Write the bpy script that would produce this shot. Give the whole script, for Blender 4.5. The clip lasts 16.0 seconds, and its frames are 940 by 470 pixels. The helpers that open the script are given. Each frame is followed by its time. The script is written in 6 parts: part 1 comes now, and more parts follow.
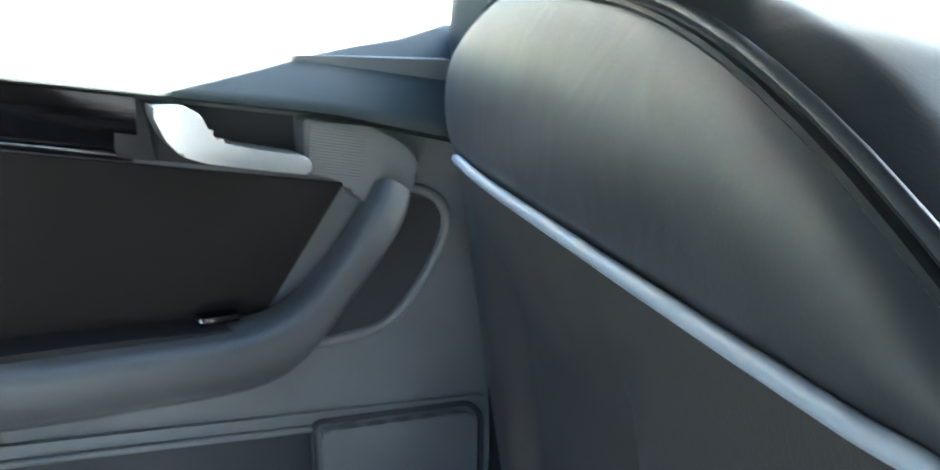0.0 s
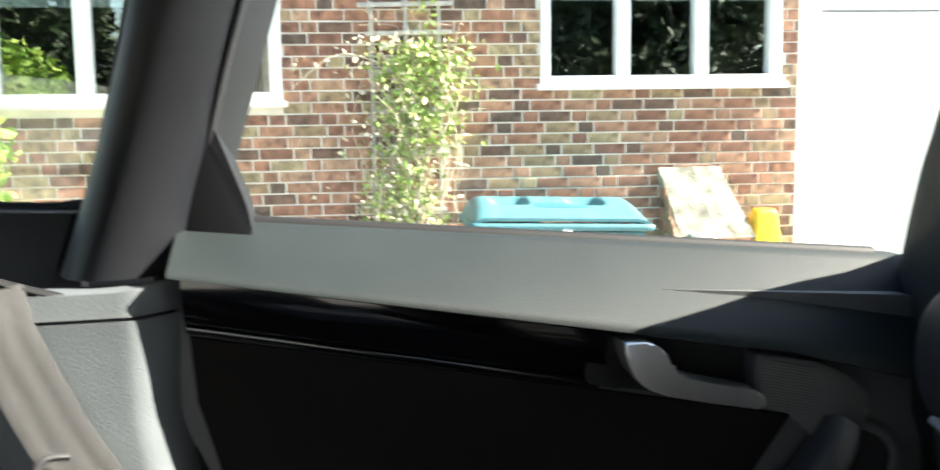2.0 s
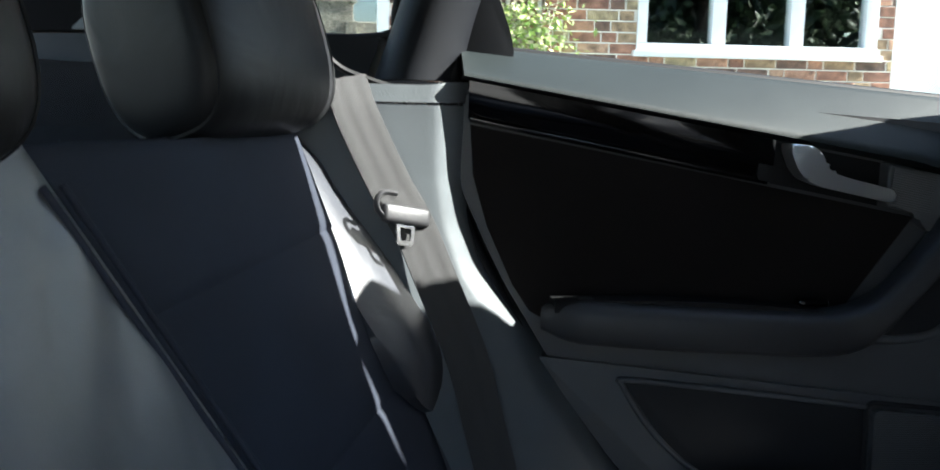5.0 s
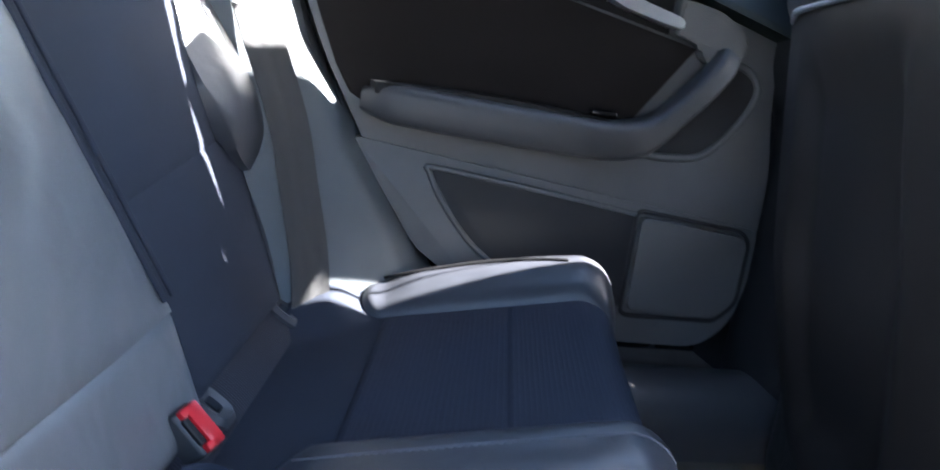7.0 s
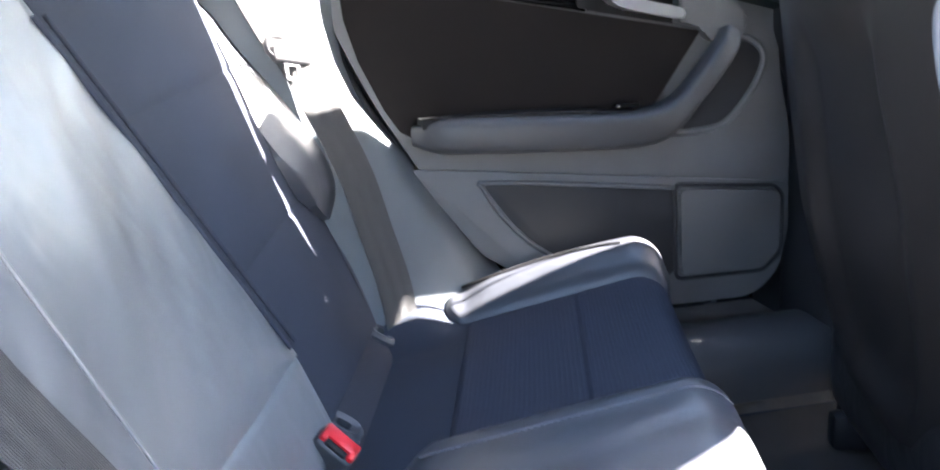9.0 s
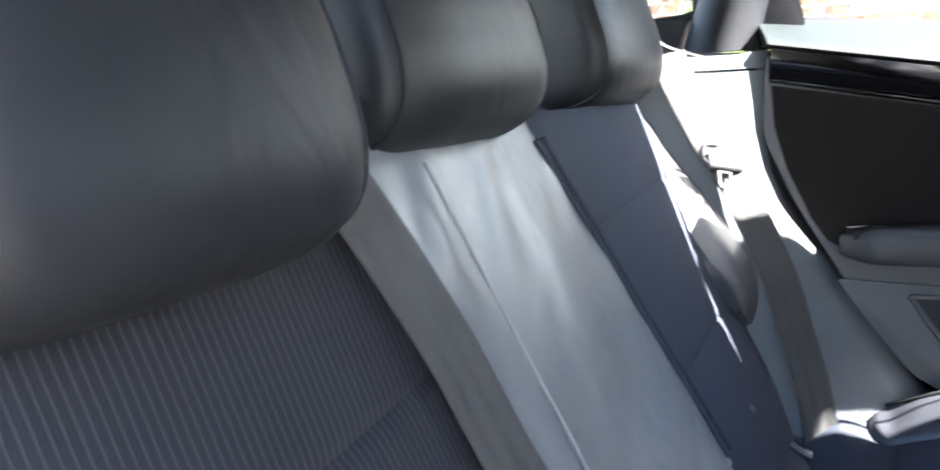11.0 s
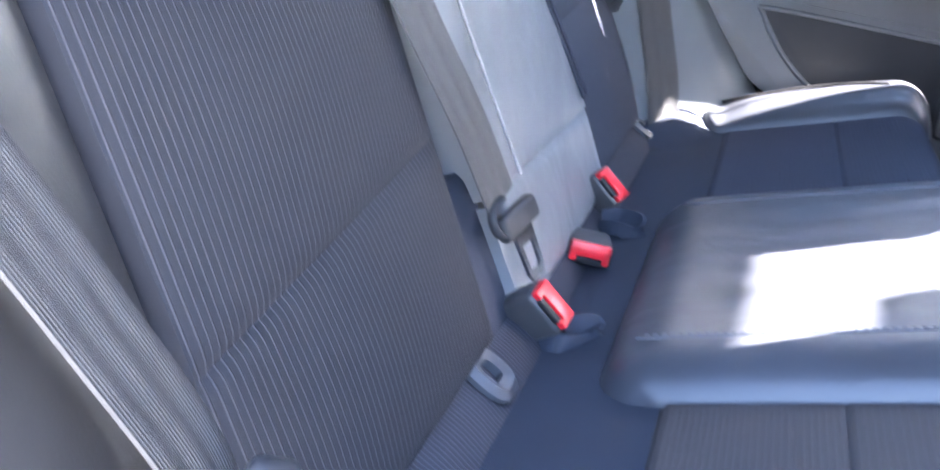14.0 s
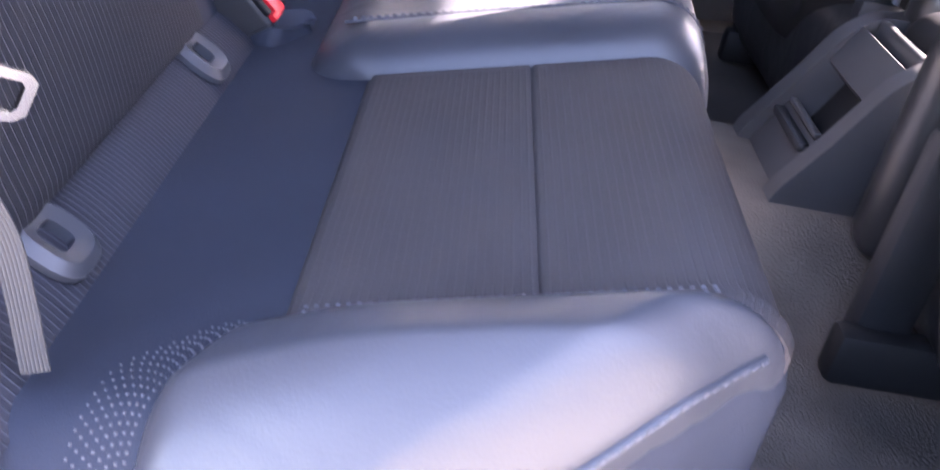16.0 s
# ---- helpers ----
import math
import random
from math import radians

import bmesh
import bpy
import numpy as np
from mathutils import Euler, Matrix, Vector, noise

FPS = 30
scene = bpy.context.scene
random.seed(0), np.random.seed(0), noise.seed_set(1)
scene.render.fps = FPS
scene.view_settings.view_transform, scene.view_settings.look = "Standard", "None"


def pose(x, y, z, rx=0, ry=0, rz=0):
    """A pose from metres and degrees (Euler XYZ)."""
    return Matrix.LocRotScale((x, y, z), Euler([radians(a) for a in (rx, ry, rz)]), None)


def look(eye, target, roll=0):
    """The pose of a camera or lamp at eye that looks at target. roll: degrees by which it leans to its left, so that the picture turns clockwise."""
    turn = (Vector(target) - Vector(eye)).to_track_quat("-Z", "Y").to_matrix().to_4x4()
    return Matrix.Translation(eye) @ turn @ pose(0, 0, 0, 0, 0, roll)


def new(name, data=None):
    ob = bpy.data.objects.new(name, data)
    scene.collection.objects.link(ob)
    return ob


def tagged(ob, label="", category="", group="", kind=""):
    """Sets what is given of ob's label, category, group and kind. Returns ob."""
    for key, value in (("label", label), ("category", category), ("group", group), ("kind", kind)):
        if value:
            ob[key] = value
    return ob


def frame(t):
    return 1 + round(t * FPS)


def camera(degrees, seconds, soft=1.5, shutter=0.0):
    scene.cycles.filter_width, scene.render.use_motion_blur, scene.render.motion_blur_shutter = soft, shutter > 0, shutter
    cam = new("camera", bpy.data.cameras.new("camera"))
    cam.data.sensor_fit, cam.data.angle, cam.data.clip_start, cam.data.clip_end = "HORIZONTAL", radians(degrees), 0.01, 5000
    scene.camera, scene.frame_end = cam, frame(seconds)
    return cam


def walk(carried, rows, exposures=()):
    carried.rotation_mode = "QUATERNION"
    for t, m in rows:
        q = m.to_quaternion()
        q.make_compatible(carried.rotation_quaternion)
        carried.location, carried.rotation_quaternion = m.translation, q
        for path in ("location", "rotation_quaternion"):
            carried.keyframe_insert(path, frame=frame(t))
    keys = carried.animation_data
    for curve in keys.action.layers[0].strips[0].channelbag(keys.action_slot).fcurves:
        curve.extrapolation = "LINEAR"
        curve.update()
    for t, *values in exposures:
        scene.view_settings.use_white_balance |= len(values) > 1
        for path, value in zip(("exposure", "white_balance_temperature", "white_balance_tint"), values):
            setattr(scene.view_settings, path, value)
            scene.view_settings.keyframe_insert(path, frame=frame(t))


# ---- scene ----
cam = camera(52.0, 16.0, shutter=0.5)
PATH = [
    (0, (0.14, -0.07, 1.139), (0.56, 1.812, 0.607), 0.7),
    (0.5, (0.132, -0.068, 1.159), (0.428, 1.858, 0.711), 0.3),
    (1, (0.117, -0.078, 1.187), (0.233, 1.89, 0.851), 0.3),
    (1.5, (0.092, -0.098, 1.203), (-0.013, 1.883, 0.948), 0.9),
    (2, (0.061, -0.103, 1.218), (-0.241, 1.86, 0.982), -0.8),
    (2.5, (0.031, -0.12, 1.233), (-0.472, 1.807, 1.051), -4.2),
    (3, (0.0, -0.162, 1.236), (-0.687, 1.709, 1.067), -3.6),
    (3.5, (0.016, -0.258, 1.198), (-0.668, 1.613, 1.013), -5.0),
    (6, (-0.063, -0.468, 1.021), (-0.294, 1.489, 0.675), 7.2),
    (6.5, (-0.042, -0.497, 0.991), (-0.196, 1.457, 0.594), 8.6),
    (7, (-0.034, -0.518, 0.968), (-0.037, 1.429, 0.513), 9.4),
    (7.5, (-0.022, -0.548, 0.963), (0.055, 1.374, 0.415), 9.1),
    (8, (-0.008, -0.647, 0.989), (0.174, 1.244, 0.364), 5.6),
    (8.5, (-0.014, -0.669, 1.011), (-0.055, 1.246, 0.436), 1.0),
    (9, (-0.03, -0.652, 1.031), (-0.161, 1.281, 0.537), -2.4),
    (9.5, (-0.076, -0.658, 1.025), (-0.338, 1.294, 0.675), -2.4),
    (10, (-0.105, -0.674, 1.072), (-0.561, 1.25, 0.77), -4.3),
    (12.3, (-0.112, -0.725, 1.066), (-1.165, 0.91, 0.599), 0.3),
    (12.5, (-0.105, -0.727, 1.055), (-1.141, 0.906, 0.546), -0.6),
    (13, (-0.101, -0.759, 1.01), (-0.956, 0.958, 0.443), 1.9),
    (13.5, (-0.107, -0.796, 0.979), (-0.812, 0.961, 0.332), 4.2),
    (14, (-0.089, -0.822, 0.946), (-0.591, 0.966, 0.206), 5.2),
    (14.5, (-0.097, -0.842, 0.928), (-0.441, 0.959, 0.13), 8.5),
    (15, (-0.084, -0.859, 0.914), (-0.288, 0.94, 0.064), 10.1),
    (15.5, (-0.062, -0.871, 0.896), (-0.076, 0.894, -0.045), 10.6),
    (16, (-0.058, -0.889, 0.879), (0.058, 0.832, -0.133), 12.0),
]
EXPOSURES = [(0, 5.73, 6300, -1), (0.5, 5.35, 6300, 0), (1, 4.4, 6600, 4), (1.5, 3.4, 6800, 4), (2, 2.8, 6900, 6), (2.5, 2.5, 6900, 7), (3.7, 2.4, 6700, 5), (6, 3.05, 6000, 5), (6.5, 3.7, 6000, 6), (7, 4.7, 6100, 12), (8, 5.72, 6100, 16), (8.5, 5.68, 6350, 15), (9, 5.42, 6500, 14), (9.5, 5.0, 6500, 13), (10, 4.35, 6300, 11), (12.5, 5.58, 6400, 14), (13, 5.75, 6350, 16), (14, 5.92, 6250, 18), (15, 5.92, 6200, 20), (15.5, 5.75, 6500, 27), (16, 5.37, 7000, 34)]
walk(cam, [(t, look(*p)) for t, *p in PATH], EXPOSURES)

# ---- light ----
SUN_ELEV, SUN_TURN = 38.0, 10.5   # degrees; turn is measured from the car's nose, negative towards the open side
world = bpy.data.worlds.new("sky")
scene.world = world
world.use_nodes = True
wn = world.node_tree.nodes
sky = wn.new("ShaderNodeTexSky")
sky.sky_type, sky.sun_disc = "NISHITA", False
sky.sun_elevation, sky.sun_rotation = radians(SUN_ELEV), radians(90 - SUN_TURN)
wn["Background"].inputs["Strength"].default_value = 0.08
world.node_tree.links.new(sky.outputs[0], wn["Background"].inputs["Color"])
sun = new("sun", bpy.data.lights.new("sun", "SUN"))
sun.data.energy, sun.data.angle, sun.data.color = 5.0, radians(0.5), (1.0, 0.95, 0.88)
_e, _a = radians(SUN_ELEV), radians(SUN_TURN)
sun.matrix_world = look((0, 0, 6), Vector((0, 0, 6)) - Vector((math.cos(_e) * math.cos(_a), math.cos(_e) * math.sin(_a), math.sin(_e))))

# ---- materials ----


def node_mat(name, colour, rough=0.5, metal=0.0, grain=0.0, grain_scale=400.0, stain=0.15, stain_scale=9.0, spec=0.5, coat=0.0, bump_dist=0.001):
    """A surface with fine grain (bump and tone) and broad, faint stains."""
    m = bpy.data.materials.new(name)
    m.use_nodes = True
    nt = m.node_tree
    b = nt.nodes["Principled BSDF"]
    b.inputs["Roughness"].default_value, b.inputs["Metallic"].default_value = rough, metal
    b.inputs["Specular IOR Level"].default_value = spec
    b.inputs["Coat Weight"].default_value = coat
    tc = nt.nodes.new("ShaderNodeTexCoord")
    big = nt.nodes.new("ShaderNodeTexNoise")
    big.inputs["Scale"].default_value, big.inputs["Detail"].default_value = stain_scale, 5
    nt.links.new(tc.outputs["Object"], big.inputs["Vector"])
    ramp = nt.nodes.new("ShaderNodeMapRange")
    ramp.inputs[1].default_value, ramp.inputs[2].default_value = 0.3, 0.7
    ramp.inputs[3].default_value, ramp.inputs[4].default_value = 1 - stain, 1 + stain
    nt.links.new(big.outputs[0], ramp.inputs[0])
    mix = nt.nodes.new("ShaderNodeMix")
    mix.data_type, mix.blend_type = "RGBA", "MULTIPLY"
    mix.inputs[0].default_value = 1.0
    mix.inputs[6].default_value = (*colour, 1)
    nt.links.new(ramp.outputs[0], mix.inputs[7])
    nt.links.new(mix.outputs[2], b.inputs["Base Color"])
    rr = nt.nodes.new("ShaderNodeMapRange")
    rr.inputs[3].default_value, rr.inputs[4].default_value = max(0.02, rough - 0.08), min(1, rough + 0.08)
    nt.links.new(big.outputs[0], rr.inputs[0])
    nt.links.new(rr.outputs[0], b.inputs["Roughness"])
    if grain:
        fine = nt.nodes.new("ShaderNodeTexNoise")
        fine.inputs["Scale"].default_value, fine.inputs["Detail"].default_value = grain_scale, 3
        nt.links.new(tc.outputs["Object"], fine.inputs["Vector"])
        bump = nt.nodes.new("ShaderNodeBump")
        bump.inputs["Strength"].default_value, bump.inputs["Distance"].default_value = grain, bump_dist
        nt.links.new(fine.outputs[0], bump.inputs["Height"])
        nt.links.new(bump.outputs[0], b.inputs["Normal"])
    return m


def leather_mat(name, colour, rough=0.42, wrinkle=0.2, wscale=14.0, spec=0.5):
    """Leather: pebble grain, and long soft creases."""
    m = node_mat(name, colour, rough, grain=0.12, grain_scale=620, stain=0.12, spec=spec)
    nt = m.node_tree
    tc = next(n for n in nt.nodes if n.type == "TEX_COORD")
    old = next(n for n in nt.nodes if n.type == "BUMP")
    wave = nt.nodes.new("ShaderNodeTexNoise")
    wave.inputs["Scale"].default_value, wave.inputs["Detail"].default_value, wave.inputs["Distortion"].default_value = wscale, 2, 1.2
    nt.links.new(tc.outputs["Object"], wave.inputs["Vector"])
    bump = nt.nodes.new("ShaderNodeBump")
    bump.inputs["Strength"].default_value, bump.inputs["Distance"].default_value = wrinkle, 0.012
    nt.links.new(wave.outputs[0], bump.inputs["Height"])
    nt.links.new(bump.outputs[0], old.inputs["Normal"])
    return m


def rib_mat(name, colour, line, pitch=0.0065, share=0.16, rough=0.75, dots=0.0):
    """Woven cloth with thin light ribs along the sheet's v, at the given pitch in metres, taken from the UV map in metres."""
    m = node_mat(name, colour, rough, grain=0.35, grain_scale=1500, stain=0.12, spec=0.2)
    nt = m.node_tree
    b = nt.nodes["Principled BSDF"]
    mixc = next(n for n in nt.nodes if n.type == "MIX")
    uv = nt.nodes.new("ShaderNodeUVMap")
    sep = nt.nodes.new("ShaderNodeSeparateXYZ")
    nt.links.new(uv.outputs[0], sep.inputs[0])

    def math_node(op, a, v):
        n = nt.nodes.new("ShaderNodeMath")
        n.operation = op
        nt.links.new(a, n.inputs[0])
        if v is not None:
            n.inputs[1].default_value = v
        return n.outputs[0]
    fr = math_node("FRACT", math_node("DIVIDE", sep.outputs[0], pitch), None)
    tri = math_node("ABSOLUTE", math_node("SUBTRACT", fr, 0.5), None)
    edge = nt.nodes.new("ShaderNodeMapRange")
    edge.inputs[1].default_value, edge.inputs[2].default_value = share, 0.02
    nt.links.new(tri, edge.inputs[0])
    out = edge.outputs[0]
    if dots:
        fr2 = math_node("FRACT", math_node("DIVIDE", sep.outputs[1], dots), None)
        on = math_node("GREATER_THAN", fr2, 0.30)
        n = nt.nodes.new("ShaderNodeMath")
        n.operation = "MULTIPLY"
        nt.links.new(out, n.inputs[0])
        nt.links.new(on, n.inputs[1])
        out = n.outputs[0]
    mix2 = nt.nodes.new("ShaderNodeMix")
    mix2.data_type = "RGBA"
    nt.links.new(out, mix2.inputs[0])
    nt.links.new(mixc.outputs[2], mix2.inputs[6])
    mix2.inputs[7].default_value = (*line, 1)
    nt.links.new(mix2.outputs[2], b.inputs["Base Color"])
    old = next(n for n in nt.nodes if n.type == "BUMP")
    bump = nt.nodes.new("ShaderNodeBump")
    bump.inputs["Strength"].default_value, bump.inputs["Distance"].default_value = 0.5, 0.001
    nt.links.new(out, bump.inputs["Height"])
    nt.links.new(old.outputs[0], bump.inputs["Normal"])
    nt.links.new(bump.outputs[0], b.inputs["Normal"])
    return m


def dotted_mat(name, colour, hole, pitch=0.0026):
    """Perforated grille: a lattice of dark holes from the UV map in metres."""
    m = node_mat(name, colour, 0.55, grain=0.2, grain_scale=600)
    nt = m.node_tree
    b = nt.nodes["Principled BSDF"]
    mixc = next(n for n in nt.nodes if n.type == "MIX")
    uv = nt.nodes.new("ShaderNodeUVMap")
    vor = nt.nodes.new("ShaderNodeTexVoronoi")
    vor.inputs["Scale"].default_value, vor.inputs["Randomness"].default_value = 1 / pitch, 0.0
    nt.links.new(uv.outputs[0], vor.inputs["Vector"])
    mr = nt.nodes.new("ShaderNodeMapRange")
    mr.inputs[1].default_value, mr.inputs[2].default_value = 0.42, 0.28
    nt.links.new(vor.outputs["Distance"], mr.inputs[0])
    mix2 = nt.nodes.new("ShaderNodeMix")
    mix2.data_type = "RGBA"
    nt.links.new(mr.outputs[0], mix2.inputs[0])
    nt.links.new(mixc.outputs[2], mix2.inputs[6])
    mix2.inputs[7].default_value = (*hole, 1)
    nt.links.new(mix2.outputs[2], b.inputs["Base Color"])
    return m


def pane_mat(name, tint, gloss=0.07):
    """Clear thin pane: see-through with a faint mirror."""
    m = bpy.data.materials.new(name)
    m.use_nodes = True
    nt = m.node_tree
    nt.nodes.remove(nt.nodes["Principled BSDF"])
    tr = nt.nodes.new("ShaderNodeBsdfTransparent")
    tr.inputs[0].default_value = (*tint, 1)
    gl = nt.nodes.new("ShaderNodeBsdfGlossy")
    gl.inputs["Roughness"].default_value = 0.0
    mix = nt.nodes.new("ShaderNodeMixShader")
    mix.inputs[0].default_value = gloss
    nt.links.new(tr.outputs[0], mix.inputs[1])
    nt.links.new(gl.outputs[0], mix.inputs[2])
    nt.links.new(mix.outputs[0], nt.nodes["Material Output"].inputs[0])
    return m


LEATHER = leather_mat("black_leather", (0.041, 0.044, 0.054), 0.42, 0.12)
LEATHER_SOFT = leather_mat("creased_leather", (0.136, 0.144, 0.152), 0.33, 0.25, 9.0)
LEATHER_SEAT = leather_mat("seat_leather", (0.022, 0.022, 0.023), 0.36, 0.2)
HEADREST = leather_mat("headrest_leather", (0.0125, 0.0132, 0.0150), 0.46, 0.15, spec=0.22)
CLOTH = node_mat("plain_cloth", (0.029, 0.034, 0.048), 0.8, spec=0.2, grain=0.5, grain_scale=1400)
RIB_BACK = rib_mat("ribbed_cloth", (0.0185, 0.0195, 0.024), (0.046, 0.046, 0.053), 0.0058, 0.15)
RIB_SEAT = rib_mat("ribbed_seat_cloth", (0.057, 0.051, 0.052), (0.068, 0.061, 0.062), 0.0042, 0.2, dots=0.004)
# the same seat cloth for the far side, its shade put into the colour
RIB_SEAT_SHADED = rib_mat("shaded_ribbed_seat_cloth", (0.027, 0.031, 0.047), (0.037, 0.042, 0.062), 0.0042, 0.2, dots=0.004)
RIB_STRIP = rib_mat("ribbed_strip_cloth", (0.027, 0.029, 0.038), (0.052, 0.054, 0.068), 0.0046, 0.2)
PLASTIC = node_mat("grained_plastic", (0.018, 0.019, 0.022), 0.55, spec=0.3, grain=0.5, grain_scale=900, bump_dist=0.0006)
PLASTIC_GREY = node_mat("grey_plastic", (0.092, 0.095, 0.100), 0.5, grain=0.4, grain_scale=900, bump_dist=0.0006)
UPPER = node_mat("upper_pillar_plastic", (0.0075, 0.0085, 0.0115), 0.5, spec=0.25, grain=0.4, grain_scale=900, bump_dist=0.0005)
PILLAR = node_mat("pillar_plastic", (0.094, 0.107, 0.116), 0.55, grain=0.6, grain_scale=700, bump_dist=0.0006)
PAD = node_mat("belt_line_pad", (0.0120, 0.0170, 0.0180), 0.6, spec=0.24, grain=0.6, grain_scale=800, bump_dist=0.0006)
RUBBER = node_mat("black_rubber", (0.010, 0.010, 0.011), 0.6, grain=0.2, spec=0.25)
PIANO = node_mat("gloss_black_trim", (0.004, 0.0035, 0.0035), 0.10, coat=0.3, stain=0.05)
INSERT = node_mat("door_insert_cloth", (0.0130, 0.0108, 0.0104), 0.85, spec=0.15, grain=0.6, grain_scale=1300)
ALU = node_mat("satin_aluminium", (0.84, 0.85, 0.87), 0.36, metal=1.0, stain=0.05)
CHROME = node_mat("chrome", (0.50, 0.50, 0.50), 0.22, metal=1.0, stain=0.03)
RED = node_mat("red_plastic", (0.55, 0.012, 0.02), 0.4, stain=0.06)
BELT = rib_mat("belt_webbing", (0.044, 0.044, 0.0445), (0.060, 0.060, 0.061), 0.0016, 0.3, rough=0.5)
MAT_PILE = node_mat("mat_pile", (0.040, 0.034, 0.031), 0.95, grain=1.0, grain_scale=420, stain=0.3, bump_dist=0.004)
CARPET = node_mat("floor_carpet", (0.125, 0.108, 0.094), 0.95, grain=1.0, grain_scale=420, stain=0.35, bump_dist=0.004)
LINING = node_mat("roof_lining", (0.008, 0.008, 0.009), 0.9, spec=0.1, grain=0.3, grain_scale=900)
PIPING = node_mat("pale_piping", (0.16, 0.18, 0.22), 0.45, stain=0.08)
THREAD = node_mat("pale_thread", (0.075, 0.076, 0.088), 0.7)
GRILLE = dotted_mat("perforated_grille", (0.110, 0.112, 0.116), (0.036, 0.036, 0.038))
SHELL = node_mat("seat_shell_plastic", (0.0185, 0.0168, 0.0165), 0.5, spec=0.3, grain=0.3, grain_scale=900, bump_dist=0.0006)
SEAT_BACK = leather_mat("seat_back_leather", (0.019, 0.0195, 0.022), 0.42, 0.08, spec=0.3)
CONSOLE = node_mat("console_plastic", (0.045, 0.046, 0.050), 0.5, grain=0.4, grain_scale=900, bump_dist=0.0006)
CAR_GLASS = pane_mat("car_glass", (0.93, 0.96, 0.95), 0.05)
CAR_PAINT = node_mat("dark_car_paint", (0.02, 0.022, 0.028), 0.25, coat=1.0)

# ---- shape helpers ----


def mesh_from(name, verts, faces, uvs=None, angle=40):
    me = bpy.data.meshes.new(name)
    me.from_pydata([tuple(v) for v in verts], [], faces)
    if uvs is not None:
        layer = me.uv_layers.new(name="UVMap")
        for lp in me.loops:
            layer.data[lp.index].uv = uvs[lp.vertex_index]
    bm = bmesh.new()
    bm.from_mesh(me)
    bmesh.ops.recalc_face_normals(bm, faces=bm.faces)
    bm.to_mesh(me)
    bm.free()
    me.shade_smooth()
    me.set_sharp_from_angle(angle=radians(angle))
    return me


def part(name, me, material, parent=None, label=""):
    """Links one mesh as an object, under a thing where one is given."""
    if isinstance(me, bmesh.types.BMesh):
        bm = me
        me = bpy.data.meshes.new(name)
        bmesh.ops.recalc_face_normals(bm, faces=bm.faces)
        bm.to_mesh(me)
        bm.free()
        me.shade_smooth()
        me.set_sharp_from_angle(angle=radians(35))
    if material is not None and not me.materials:
        me.materials.append(material)
    ob = new(name, me)
    if parent is not None:
        ob.parent = parent
        ob.matrix_parent_inverse = parent.matrix_basis.inverted()
    if label:
        tagged(ob, label)
    return ob


def thing(name, label, category, at=(0, 0, 0), group="", kind=""):
    ob = new(name)
    ob.empty_display_size = 0.05
    ob.matrix_basis = Matrix.Translation(at)
    return tagged(ob, label, category, group, kind)


def sheet(name, f, u0, u1, v0, v1, nu, nv, off, angle=50, uvf=None):
    """A closed slab: f(u, v) gives its face, off(u, v) the vector to its back."""
    verts, uvs, faces = [], [], []
    for k in (0, 1):
        for i in range(nu + 1):
            for j in range(nv + 1):
                u, v = u0 + (u1 - u0) * i / nu, v0 + (v1 - v0) * j / nv
                p = Vector(f(u, v))
                if k:
                    p = p + Vector(off(u, v) if callable(off) else off)
                verts.append(p)
                uvs.append(uvf(u, v) if uvf else (u, v))
    n = (nu + 1) * (nv + 1)
    ix = lambda i, j, k=0: k * n + i * (nv + 1) + j
    for i in range(nu):
        for j in range(nv):
            faces.append((ix(i, j), ix(i + 1, j), ix(i + 1, j + 1), ix(i, j + 1)))
            faces.append((ix(i, j, 1), ix(i, j + 1, 1), ix(i + 1, j + 1, 1), ix(i + 1, j, 1)))
    for i in range(nu):
        faces.append((ix(i, 0), ix(i, 0, 1), ix(i + 1, 0, 1), ix(i + 1, 0)))
        faces.append((ix(i, nv), ix(i + 1, nv), ix(i + 1, nv, 1), ix(i, nv, 1)))
    for j in range(nv):
        faces.append((ix(0, j), ix(0, j + 1), ix(0, j + 1, 1), ix(0, j, 1)))
        faces.append((ix(nu, j), ix(nu, j, 1), ix(nu, j + 1, 1), ix(nu, j + 1)))
    return mesh_from(name, verts, faces, uvs, angle)


def prism(name, outline, to3, depth0, depth1, bevel=0.0, seg=2):
    """A plate from a 2D outline: to3(a, b, d) places it; d runs from depth0 (back) to depth1 (face, whose rim is rounded)."""
    bm = bmesh.new()
    top = [bm.verts.new(to3(a, b, depth1)) for a, b in outline]
    bot = [bm.verts.new(to3(a, b, depth0)) for a, b in outline]
    face = bm.faces.new(top)
    bm.faces.new(bot[::-1])
    n = len(outline)
    for i in range(n):
        bm.faces.new((top[i], bot[i], bot[(i + 1) % n], top[(i + 1) % n]))
    if bevel:
        bmesh.ops.bevel(bm, geom=list(face.edges), offset=bevel, segments=seg, profile=0.6, affect="EDGES", clamp_overlap=True)
    return bm


def smooth_line(pts, n=8, closed=False):
    """Points along a Catmull-Rom curve through pts."""
    P = [Vector(p) for p in pts]
    m = len(P)
    out = []
    for i in range(m if closed else m - 1):
        if closed:
            a, b, c, d = P[i - 1], P[i], P[(i + 1) % m], P[(i + 2) % m]
        else:
            a, b, c, d = P[max(i - 1, 0)], P[i], P[i + 1], P[min(i + 2, m - 1)]
        for k in range(n):
            t = k / n
            out.append(0.5 * ((2 * b) + (c - a) * t + (2 * a - 5 * b + 4 * c - d) * t * t + (3 * b - a - 3 * c + d) * t ** 3))
    if not closed:
        out.append(P[-1])
    return out


